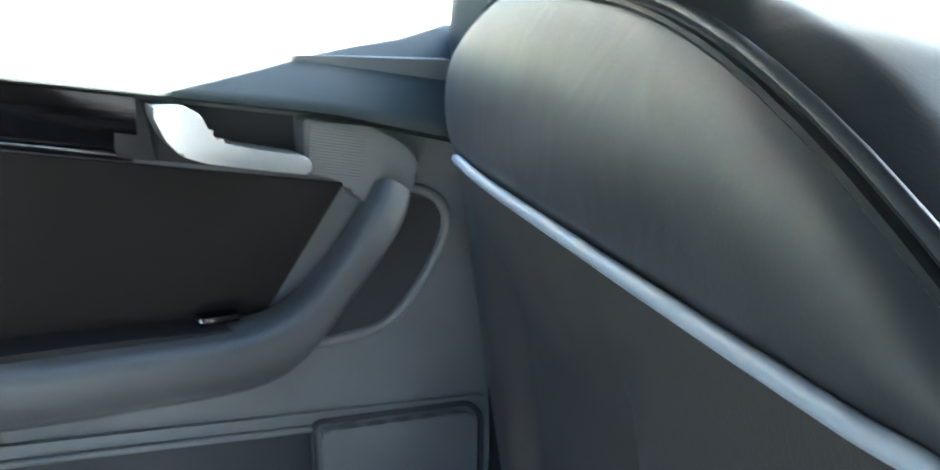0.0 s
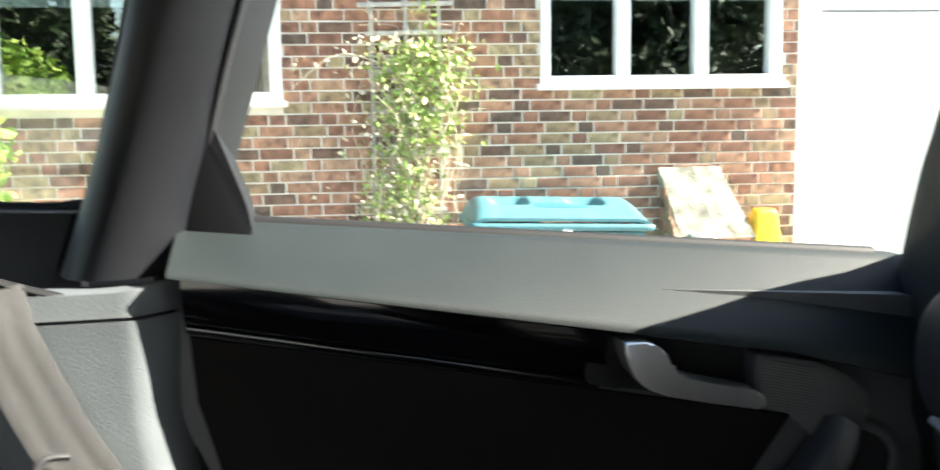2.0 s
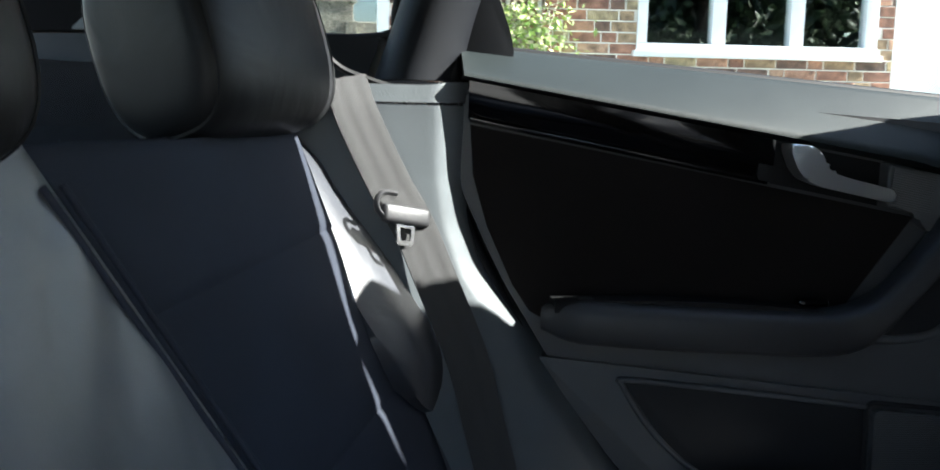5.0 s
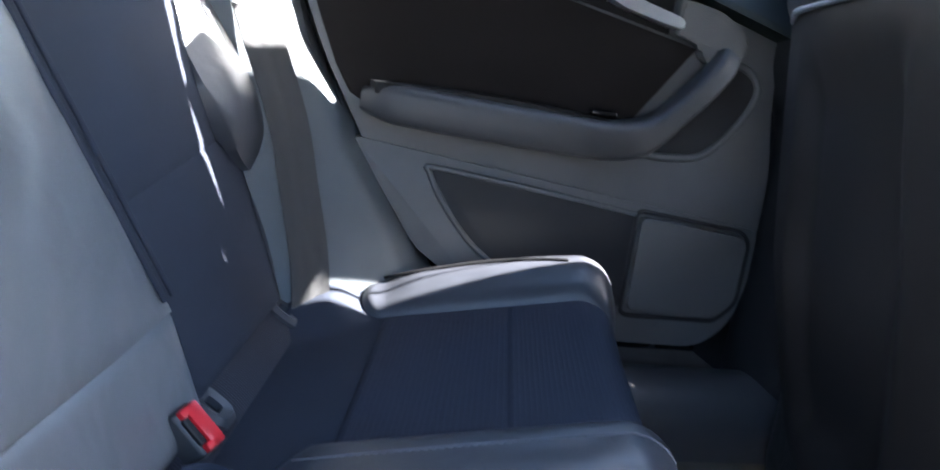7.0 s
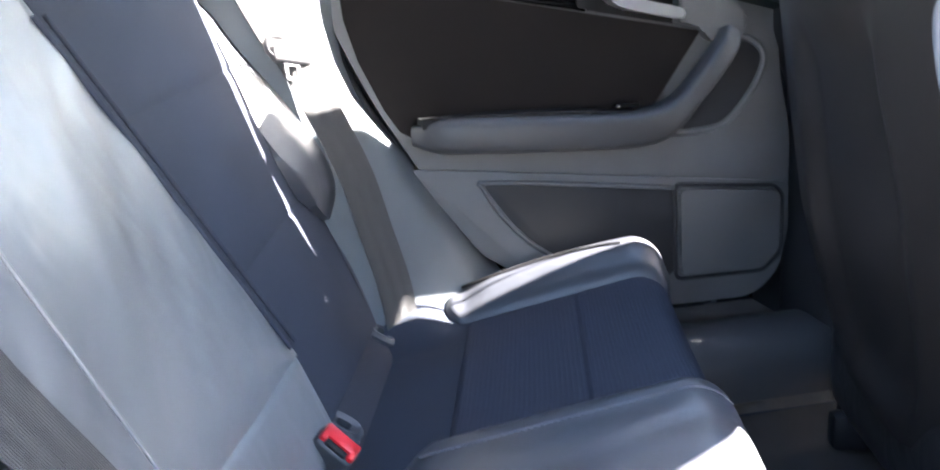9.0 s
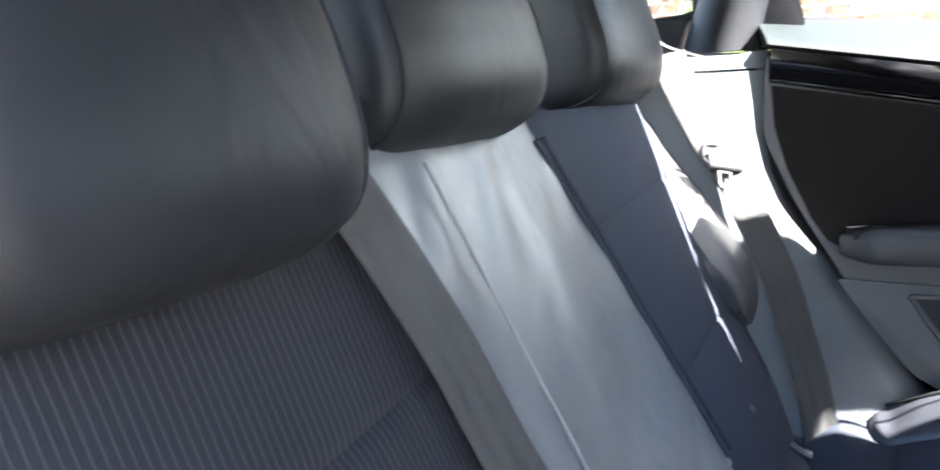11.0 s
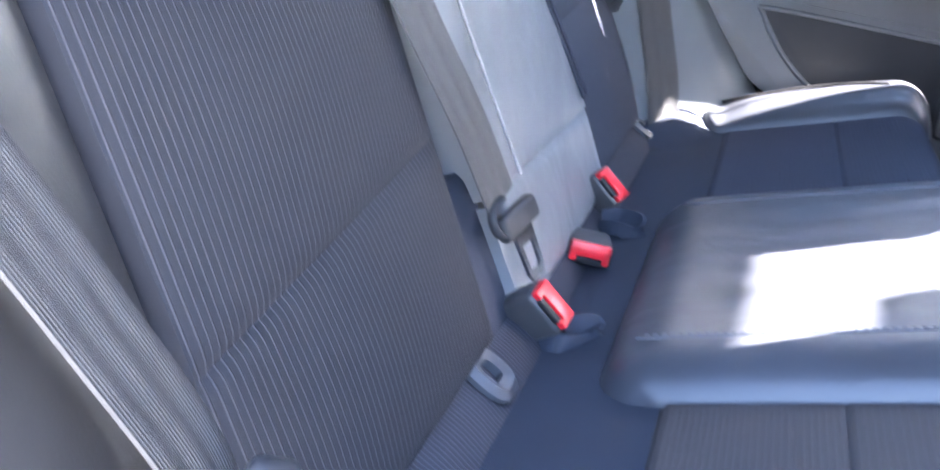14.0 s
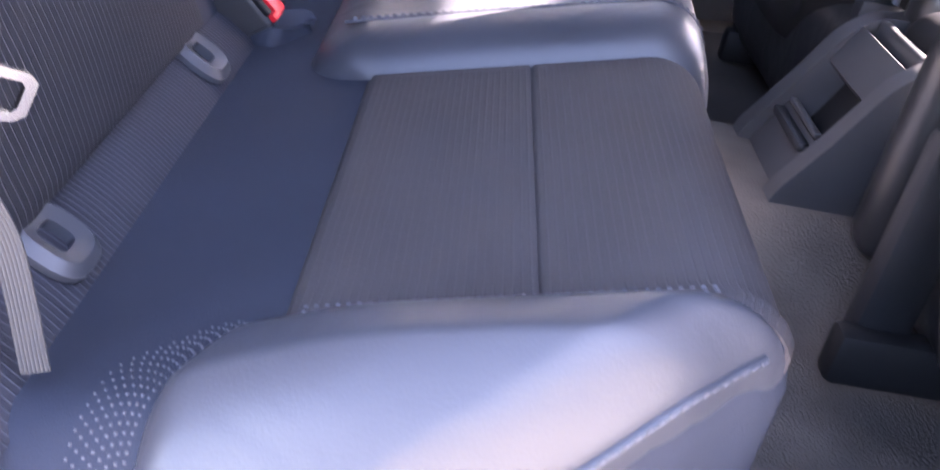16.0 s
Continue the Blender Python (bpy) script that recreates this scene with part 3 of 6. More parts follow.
# cloth loops of the bench beside the buckles
for p, q in (((-0.214, -0.150, 0.592), (-0.176, -0.142, 0.596)), ((-0.214, 0.118, 0.594), (-0.176, 0.104, 0.598))):
    lp = thing("belt_loop", "dark blue cloth pull loop at the bench edge", "loop", p, "belt loops")
    mid_p = ((p[0] + q[0]) / 2, p[1] - 0.012, p[2] + 0.006)
    part("loop", ribbon("loop", smooth_line([p, mid_p, q, (q[0] + 0.003, q[1] + 0.008, q[2] + 0.012), ((p[0] + q[0]) / 2, p[1] + 0.010, p[2] + 0.013), (p[0], p[1] + 0.004, p[2] + 0.010)], 6), (0.1, 0.25, 1.0), 0.0075, 0.004), CLOTH, lp)

# ---- head restraints ----


def headrest(y, x, z, w, h, d, label, lean=0.3, kind="rear"):
    t = thing("head_restraint", label, "head restraint", (x, y, z - h / 2), "head restraints")
    turn = Euler((0, -lean, 0)).to_matrix()

    def f(a, b):
        cy = spow(math.sin(b), 0.42)
        r = max(0.0, math.cos(b)) ** 0.22
        px = spow(math.cos(a), 0.72) * r * d / 2
        pz = spow(math.sin(a), 0.72) * r * h / 2
        px -= 0.010 * (cy * cy)
        return Vector((x, y, z)) + turn @ Vector((px + 0.10 * pz * pz / h, cy * w / 2 * (0.89 + 0.11 * px * 2 / d), pz))
    part("cushion", blob("cushion", f, 36, 40), HEADREST, t)
    for sgn in (-1, 1):
        ring = []
        for i in range(40):
            a = 2 * math.pi * i / 40
            b = sgn * math.asin(0.90 ** (1 / 0.42))
            q = f(a, b)
            c = Vector((x, y + sgn * 0.45 * w, z))
            ring.append(q + (q - c).normalized() * 0.0004)
        part("seam", sweep("seam", ring, oval(0.0020, 0.0014, 6), up=(0, 1, 0), closed=True), HEADREST, t)
        part("post", sweep("post", [Vector((x - 0.005, y + sgn * w * 0.24, z - h * 0.35)), Vector((x - 0.002, y + sgn * w * 0.24, z - h / 2 - 0.06))], oval(0.006, 0.006, 12), up=(1, 0, 0)), CHROME, t, "chrome post")
    return t


headrest(-0.415, -0.398, 1.072, 0.238, 0.165, 0.125, "black leather head restraint with stitched seams on the rear backrest")
headrest(-0.095, -0.430, 1.105, 0.275, 0.160, 0.135, "black leather head restraint with stitched seams on the rear backrest")
headrest(0.378, -0.447, 1.125, 0.275, 0.178, 0.130, "black leather head restraint with stitched seams on the rear backrest")

# ---- belts ----


def tongue(at, across, down, belt_parent, grip_mat, plate=1.0):
    """The sliding tongue: a dark moulded grip and a chrome plate with a slot."""
    a, d = Vector(across).normalized(), Vector(down).normalized()
    d = (d - a * d.dot(a)).normalized()
    n = a.cross(d)
    m = Matrix((a, n, d)).transposed().to_4x4()
    g = rbox((0.058, 0.012, 0.020), 0.005, 3)
    bmesh.ops.transform(g, matrix=Matrix.Translation(at) @ m, verts=g.verts)
    grip = part("tongue_grip", g, grip_mat, belt_parent, "dark plastic belt tongue grip")
    for k in range(4):
        r = rbox((0.030, 0.003, 0.0022), 0.0008, 1)
        bmesh.ops.transform(r, matrix=Matrix.Translation(Vector(at) + n * 0.007 + d * (-0.006 + 0.004 * k)) @ m, verts=r.verts)
        part("grip_rib", r, BUCKLE, grip)
    bar = [Vector(at) + a * p + d * q for p, q in ((-0.027, 0.004), (-0.034, -0.002), (-0.035, -0.012), (-0.028, -0.020), (-0.012, -0.021))]
    part("webbing_guide", sweep("webbing_guide", smooth_line(bar, 5), oval(0.0028, 0.0040, 8), up=n), grip_mat, belt_parent)
    outer = [(-0.0115, 0.006), (0.0115, 0.006), (0.010, 0.027), (0.007, 0.031), (-0.007, 0.031), (-0.010, 0.027)]
    inner = [(-0.007, 0.013), (0.007, 0.013), (0.0065, 0.0245), (0.0045, 0.0265), (-0.0045, 0.0265), (-0.0065, 0.0245)]
    verts, faces = [], []
    for off in (-0.0015, 0.0015):
        for ring in (outer, inner):
            for p, q in ring:
                verts.append(Vector(at) + a * p * (0.5 + 0.5 * plate) + d * q * plate + n * off)
    k = 6
    for i in range(k):
        j = (i + 1) % k
        faces += [(i, j, k + j, k + i), (2 * k + i, 3 * k + i, 3 * k + j, 2 * k + j), (i, 2 * k + i, 2 * k + j, j), (k + i, k + j, 3 * k + j, 3 * k + i)]
    part("tongue_plate", mesh_from("tongue_plate", verts, faces, None, 30), CHROME, belt_parent, "chrome belt tongue plate")


far_belt = thing("seat_belt", "worn black seat belt hanging beside the window pillar", "seat belt", (-0.36, 0.60, 0.60), "seat belts")
fb = smooth_line([(-0.385, 0.5200, 1.100), (-0.378, 0.5160, 1.084), (-0.368, 0.513, 1.060), (-0.336, 0.517, 0.995), (-0.310, 0.522, 0.950), (-0.286, 0.522, 0.898), (-0.250, 0.522, 0.815), (-0.230, 0.521, 0.745), (-0.210, 0.521, 0.672), (-0.201, 0.523, 0.61), (-0.198, 0.525, 0.56)], 6)
part("webbing", ribbon("webbing", fb, [Vector((0.84, 0.46, -0.12)).lerp(Vector((0.86, 0.50, -0.1)), ramp01(-p[2], -0.97, -0.86)) for p in fb], 0.0225, 0.0016, 0.0003), BELT, far_belt)
tongue((-0.316, 0.512, 0.962), (0.62, 0.76, -0.18), (0.22, -0.1, -0.93), far_belt, BUCKLE)

mid_belt = thing("seat_belt", "pale grey seat belt lying down the middle backrest", "seat belt", (-0.33, -0.15, 0.62), "seat belts")
mb = smooth_line([(-0.404, -0.278, 1.06), (-0.377, -0.256, 1.005), (-0.342, -0.232, 0.927), (-0.312, -0.212, 0.848), (-0.276, -0.184, 0.768), (-0.252, -0.162, 0.704)], 8)
part("webbing", ribbon("webbing", mb, (0.12, 1, 0.1), 0.0235, 0.0016, 0.0005), BELT, mid_belt)
tongue((-0.241, -0.152, 0.690), (0.15, 1, 0.12), (0.42, 0.02, -0.9), mid_belt, TONGUE_GREY, 1.6)

near_belt = thing("seat_belt", "dark seat belt hanging by the backrest with its tongue out", "seat belt", (-0.30, -0.58, 0.60), "seat belts")
nb = smooth_line([(-0.372, -0.690, 1.02), (-0.332, -0.648, 0.93), (-0.300, -0.612, 0.855), (-0.272, -0.589, 0.79), (-0.250, -0.574, 0.740), (-0.238, -0.576, 0.718)], 8)
part("webbing", ribbon("webbing", nb, (-0.38, 1, 0.12), 0.0235, 0.0016, 0.0006), BELT, near_belt)
nb2 = smooth_line([(-0.238, -0.578, 0.726), (-0.230, -0.572, 0.685), (-0.215, -0.571, 0.650), (-0.20, -0.585, 0.60)], 8)
part("lower_webbing", ribbon("lower_webbing", nb2, (0.5, 0.3, 0.8), 0.0060, 0.0016), BELT, near_belt)
tongue((-0.228, -0.578, 0.720), (0.31, 0.21, 0.93), (0.45, 0.55, -0.70), near_belt, TONGUE_GREY)

# ---- the far rear door ----
DOOR_PANEL = node_mat("door_panel_plastic", (0.084, 0.086, 0.090), 0.5, grain=0.4, grain_scale=900, bump_dist=0.0006)
D0, DS, DN = Vector((0, 0.678, 0)), Vector((0.957, 0.290, 0)), Vector((0.290, -0.957, 0))


def dp(s, z, w):
    return D0 + DS * s + DN * w + Vector((0, 0, z))


def dlean(s, z, w):
    return dp(s, z, w + 0.46 * max(0.0, z - 1.09))   # the glass leans in


def door_plate(name, outline, w0, w1, bevel=0.003, seg=2):
    return prism(name, outline, dp, w0, w1, bevel, seg)


def rounded(pts, r=0.01, n=5):
    """Rounds the corners of a 2D outline."""
    out = []
    m = len(pts)
    for i in range(m):
        a, b, c = Vector((*pts[i - 1], 0)), Vector((*pts[i], 0)), Vector((*pts[(i + 1) % m], 0))
        q = min(r, (a - b).length * 0.45, (c - b).length * 0.45)
        p0, p1 = b + (a - b).normalized() * q, b + (c - b).normalized() * q
        for k in range(n + 1):
            t = k / n
            v = p0 * (1 - t) ** 2 + b * 2 * t * (1 - t) + p1 * t * t
            out.append((v.x, v.y))
    return out


TOP = lambda s: 1.117 - 0.080 * s        # glass line
PADB = lambda s: 1.054 - 0.166 * s - 0.10 * max(0, s - 0.2)   # lower edge of the padded top
INS = lambda s: 1.004 - 0.185 * s        # top of the cloth insert
STEP = lambda s: 0.779 - 0.113 * s       # edge of the lower panel

door = thing("rear_door", "black and grey car door panel with aluminium handle", "car door", dp(0.05, 0.56, 0))
part("panel", door_plate("panel", rounded([(-0.292, 1.10), (-0.298, 1.0), (-0.245, 0.888), (-0.112, 0.672), (0.0, 0.60), (0.18, 0.562), (0.315, 0.562), (0.358, 0.60), (0.368, 0.66), (0.366, 0.81), (0.345, 0.90), (0.340, 0.97), (0.352, 1.06)], 0.03), -0.06, 0.0, 0.006), DOOR_PANEL, door)


def pad_face(u, v):
    s = -0.292 + 0.645 * u
    z = PADB(s) + (TOP(s) - PADB(s)) * v
    w = 0.042 * math.sqrt(max(0, 1 - (1 - min(1, v / 0.10)) ** 2)) - 0.092 * v ** 1.25
    return dp(s, z, w)


part("top_pad", sheet("top_pad", pad_face, 0, 1, 0, 1, 60, 16, DN * -0.03, 50, lambda u, v: (u * 0.6, v * 0.1)), PAD, door, "soft grained pad along the window line")


def trim_face(u, v):
    s = -0.285 + 0.335 * u
    z = INS(s) + 0.003 + (PADB(s) - INS(s) - 0.004) * v
    return dp(s, z, 0.004 + 0.013 * v + 0.003 * math.sin(math.pi * v))


part("trim_strip", sheet("trim_strip", trim_face, 0, 1, 0, 1, 40, 12, DN * -0.012, 50), PIANO, door, "glossy black trim strip")
part("trim_lip", sweep("trim_lip", [dp(s_, INS(s_) + 0.0045, 0.006) for s_ in [-0.283 + 0.033 * k for k in range(11)]], oval(0.0035, 0.0045, 10)), PIANO, door, "rounded glossy lower edge of the trim strip")
part("trim_end", door_plate("trim_end", rounded([(0.034, INS(0.034) + 0.003), (0.034, PADB(0.034) - 0.003), (0.056, PADB(0.056) - 0.003), (0.062, 1.0), (0.064, INS(0.064) + 0.003)], 0.006), 0, 0.012, 0.003), RUBBER, door)
part("handle_recess", door_plate("handle_recess", [(0.052, INS(0.052) + 0.002), (0.052, PADB(0.052) - 0.003), (0.176, PADB(0.176) - 0.003), (0.176, INS(0.176) + 0.002)], -0.01, 0.002, 0.0), RUBBER, door)
lev = [(0.056, 1.042), (0.078, 1.041), (0.090, 1.034), (0.096, 1.020), (0.104, 1.012), (0.125, 1.006), (0.170, 0.996), (0.175, 0.992), (0.175, 0.984), (0.170, 0.981), (0.125, 0.990), (0.092, 0.997), (0.074, 1.004), (0.064, 1.016), (0.057, 1.032)]
part("pull_lever", door_plate("pull_lever", rounded(lev, 0.003, 2), 0.016, 0.046, 0.0035, 3), ALU, door, "satin aluminium door lever")
part("tweeter_surround", door_plate("tweeter_surround", rounded([(0.177, INS(0.177) + 0.003), (0.178, PADB(0.178) - 0.002), (0.235, PADB(0.235) + 0.000), (0.262, 0.998), (0.280, 0.982), (0.281, 0.965), (0.262, 0.936), (0.222, 0.950), (0.215, INS(0.215) + 0.002)], 0.006, 3), 0, 0.020, 0.005, 3), DOOR_PANEL, door, "grey surround of the tweeter")
gs = lambda u, v: dp(0.183 + 0.049 * u - 0.004 * (1 - v), 0.977 - 0.010 * u + 0.040 * v, 0.0215)
part("tweeter_grille", sheet("tweeter_grille", gs, 0, 1, 0, 1, 2, 2, DN * -0.003, 50, lambda u, v: (u * 0.052, v * 0.042)), GRILLE, door, "fine perforated grille")
# cloth insert
ins = [(-0.130, 0.835), (-0.190, 0.838), (-0.212, 0.850), (-0.232, 0.880), (-0.262, 0.945), (-0.278, 1.0), (-0.282, INS(-0.28) - 0.002)] + [(s, INS(s) - 0.002) for s in (-0.2, -0.1, 0, 0.1, 0.2, 0.218)] + [(0.14, 0.850), (0.10, 0.835)]
part("cloth_insert", door_plate("cloth_insert", ins, -0.01, 0.006, 0.004), INSERT, door, "dark brown-black cloth insert")


def arm_ring(rx, ry):
    return oval(rx, ry, 24, 3.6)


arm = smooth_line([dp(-0.196, 0.846, 0.012), dp(-0.15, 0.846, 0.030), dp(-0.06, 0.842, 0.038), (dp(0.05, 0.838, 0.040)), dp(0.115, 0.838, 0.038), dp(0.158, 0.852, 0.036), dp(0.198, 0.888, 0.035), dp(0.238, 0.934, 0.030), dp(0.252, 0.955, 0.018)], 8)
part("armrest", sweep("armrest", arm, arm_ring(0.024, 0.030), up=DN, scale=lambda t: 0.55 + 0.45 * ramp01(t, 0, 0.12) - 0.34 * ramp01(t, 0.52, 0.74)), CONSOLE, door, "black armrest that bends up into the pull handle")


def arm_top(u, v):
    s = -0.19 + 0.32 * u
    return dp(s, 0.868 - 0.010 * u + 0.006 * math.sin(math.pi * u) + 0.001 * v, 0.004 + 0.040 * v)


part("armrest_tray", sheet("armrest_tray", arm_top, 0, 1, 0, 1, 20, 6, (0, 0, -0.012), 50), RUBBER, door)
part("window_switch", rbox((0.034, 0.018, 0.008), 0.003, 2, dp(0.098, 0.868, 0.026), Matrix((DS, -DN, Vector((0, 0, 1)))).transposed()), PIANO, door, "gloss black window switch")
# recess in front of the pull handle
rec = smooth_line([(0.266, 0.948, 0), (0.300, 0.944, 0), (0.318, 0.920, 0), (0.304, 0.880, 0), (0.268, 0.836, 0), (0.232, 0.822, 0), (0.172, 0.824, 0), (0.205, 0.862, 0), (0.240, 0.910, 0)], 6, True)
part("handle_well", door_plate("handle_well", [(p.x, p.y) for p in rec], -0.02, 0.002, 0), PLASTIC, door)
part("well_rim", sweep("well_rim", [dp(p.x, p.y, 0.002) for p in rec], oval(0.0055, 0.005, 8), up=DN, closed=True), PLASTIC_GREY, door)
# lower panel, pocket and speaker
low = [(-0.205, STEP(-0.205) - 0.002), (0.364, STEP(0.364) - 0.002), (0.366, 0.66), (0.352, 0.605), (0.315, 0.568), (0.18, 0.568), (0.0, 0.606), (-0.105, 0.668)]
part("lower_panel", door_plate("lower_panel", rounded(low, 0.012), -0.02, 0.006, 0.004), DOOR_PANEL, door, "grey lower door panel")
pk = rounded([(-0.106, 0.774), (0.05, 0.758), (0.182, 0.742), (0.182, 0.612), (0.04, 0.62), (-0.040, 0.680)], 0.012)
part("door_pocket", door_plate("door_pocket", pk, 0.0, 0.0075, 0.001), PLASTIC, door, "dark map pocket")
rim = smooth_line([dp(0.182, 0.742, 0.007), dp(0.05, 0.758, 0.008), dp(-0.095, 0.773, 0.008), dp(-0.103, 0.765, 0.008), dp(-0.075, 0.722, 0.009), dp(-0.038, 0.683, 0.009), dp(0.0, 0.655, 0.008)], 6)
part("pocket_rim", sweep("pocket_rim", rim, oval(0.0035, 0.0035, 8), up=DN), PLASTIC_GREY, door)
sg = rounded([(0.186, 0.741), (0.335, 0.727), (0.346, 0.715), (0.346, 0.635), (0.322, 0.612), (0.190, 0.612)], 0.01)
bmg = door_plate("speaker_grille", sg, 0.0, 0.016, 0.004)
lay = bmg.loops.layers.uv.new("UVMap")
for fc in bmg.faces:
    for lp in fc.loops:
        lp[lay].uv = (lp.vert.co.dot(DS), lp.vert.co.z)
part("speaker_grille", bmg, GRILLE, door, "grey perforated speaker grille")
rim = [dp(a, b, 0.008) for a, b in rounded([(0.180, 0.748), (0.340, 0.733), (0.354, 0.718), (0.354, 0.63), (0.326, 0.603), (0.184, 0.604)], 0.012)]
part("speaker_rim", sweep("speaker_rim", rim, oval(0.003, 0.003, 8), up=DN, closed=True), PLASTIC, door)
# outer skin, window frame and glass
part("outer_skin", door_plate("outer_skin", rounded([(-0.33, 1.09), (-0.30, 0.90), (-0.12, 0.62), (0.0, 0.50), (0.36, 0.46), (0.40, 0.60), (0.40, 1.05)], 0.02), -0.13, -0.11, 0.004), CAR_PAINT, door, "dark blue-black painted door skin")


def pane_point(u, v):
    """The curved pane: from the waist line, which runs with the door, to the roof edge, which runs with the car."""
    s_ = -0.29 + 0.69 * u
    low, top = dp(s_, TOP(s_) - 0.02, -0.080), Vector((-0.235 + 0.61 * u, 0.556, 1.394))
    return low.lerp(top, v) + Vector((0, 0.018 * math.sin(math.pi * v), 0))


gob = part("window_pane", sheet("window_pane", pane_point, 0, 1, 0, 1, 16, 16, (0, 0.004, 0), 60), CAR_GLASS, door, "clear side window")
gob.visible_shadow = False
part("window_seal", sweep("window_seal", [dp(s, TOP(s) + 0.000, -0.066) for s in (-0.24, -0.1, 0.05, 0.2, 0.33)], oval(0.006, 0.005, 8)), RUBBER, door)
part("rear_corner_trim", door_plate("rear_corner_trim", rounded([(-0.292, 1.095), (-0.232, 1.120), (-0.236, 1.150), (-0.264, 1.225), (-0.285, 1.24)], 0.012), -0.09, -0.03, 0.012, 3), UPPER, door, "black corner trim of the window")
frame_line = smooth_line([pane_point(0, v) for v in (0.03, 0.35, 0.7)] + [pane_point(u, 1.0) for u in (0.02, 0.25, 0.5, 0.75, 0.98)] + [pane_point(1, v) for v in (0.7, 0.35, 0.03)], 8)
part("window_frame", sweep("window_frame", frame_line, oval(0.007, 0.009, 10), up=DN), RUBBER, door)

# ---- pillars, side panels and roof lining ----


def side(x, z, w):
    return Vector((x, 0.640 - w, z))


def wall_piece(name, label, outline, to3, d0, d1, material, bevel=0.008):
    ob = part(name, prism(name, outline, to3, d0, d1, bevel, 3), material)
    return tagged(ob, label, "trim panel", kind="structure")


PIL_EDGE = [(0.56, -0.030), (0.68, -0.112), (0.76, -0.163), (0.824, -0.205), (0.90, -0.256), (0.95, -0.273), (1.0, -0.279), (1.075, -0.276), (1.13, -0.271)]


def pil_point(u, z):
    xs = PIL_EDGE[-1][1]
    for (p, q), (r, s) in zip(PIL_EDGE, PIL_EDGE[1:]):
        if p <= z <= r:
            xs = q + (s - q) * (z - p) / (r - p)
    a = Vector((back_x(z) - 0.012, 0.500, z))
    b = Vector((xs, 0.646 + 0.303 * xs, z))
    p = a.lerp(b, u)
    p.y += 0.03 * max(0, (u - 0.88) / 0.12) ** 2 - 0.005 * math.sin(math.pi * u)
    return p


tagged(part("pillar_trim_lower", sheet("pillar_trim_lower", lambda u, v: pil_point(u, 0.56 + 0.5135 * v), 0, 1, 0, 1, 30, 40, (0, 0.05, 0), 60), PILLAR), "pale grey grained lower pillar trim beside the bench", "trim panel", kind="structure")
tagged(part("pillar_trim_joint", sheet("pillar_trim_joint", lambda u, v: pil_point(u, 1.0765 + (0.018 + 0.004 * ramp01(u, 0.8, 1.0)) * v) + Vector((0, 0.004 * v, 0)), 0, 1, 0, 1, 24, 8, (0, 0.04, 0), 60), PILLAR), "grey grained trim panel round the belt slot", "trim panel", kind="structure")
part("belt_slot", sweep("belt_slot", smooth_line([(-0.445, 0.503, 1.160), (-0.414, 0.514, 1.133), (-0.399, 0.521, 1.116), (-0.385, 0.528, 1.106), (-0.361, 0.539, 1.097), (-0.344, 0.547, 1.091), (-0.334, 0.552, 1.083), (-0.331, 0.553, 1.077), (-0.333, 0.552, 1.0715), (-0.341, 0.549, 1.0685), (-0.354, 0.543, 1.0690)], 6), oval(0.0055, 0.0035, 10), scale=lambda q: 1.0 - 0.72 * ramp01(q, 0.60, 0.80)), RUBBER, None)
tagged(bpy.data.objects["belt_slot"], "black plastic guide slot for the seat belt", "belt guide", kind="structure")


def pil_up(u, v):
    z = 1.10 + 0.29 * v
    xf = -0.286 + 0.090 * v ** 1.25
    xb = -0.390 + 0.092 * v
    x = xb + (xf - xb) * u
    y = 0.655 - 0.055 * math.sin(math.pi * min(1, max(0, u))) ** 0.7 - 0.03 * v - 0.03 * (1 - v) ** 3
    return (x, y, z)


tagged(part("pillar_trim_upper", sheet("pillar_trim_upper", pil_up, 0, 1, 0, 1, 16, 20, (0, 0.06, 0), 60), UPPER), "black rounded upper pillar trim between the side windows", "trim panel", kind="structure")
part("pillar_edge", sweep("pillar_edge", smooth_line([(-0.288, 0.640, 1.10), (-0.273, 0.636, 1.17), (-0.245, 0.628, 1.26), (-0.212, 0.622, 1.35)], 8), oval(0.0028, 0.0045, 10), up=(0, 1, 0)), PLASTIC)
tagged(bpy.data.objects["pillar_edge"], "dark rubber-edged pillar border by the door", "trim panel", kind="structure")
part("door_seal", sweep("door_seal", smooth_line([(-0.10, 0.640, 0.62), (-0.135, 0.633, 0.68), (-0.235, 0.618, 0.86), (-0.285, 0.610, 0.97), (-0.296, 0.612, 1.08), (-0.288, 0.62, 1.18), (-0.235, 0.625, 1.32)], 10), oval(0.009, 0.009, 10), up=(0, 1, 0)), RUBBER)
tagged(bpy.data.objects["door_seal"], "black rubber seal round the door opening", "door seal", kind="structure")

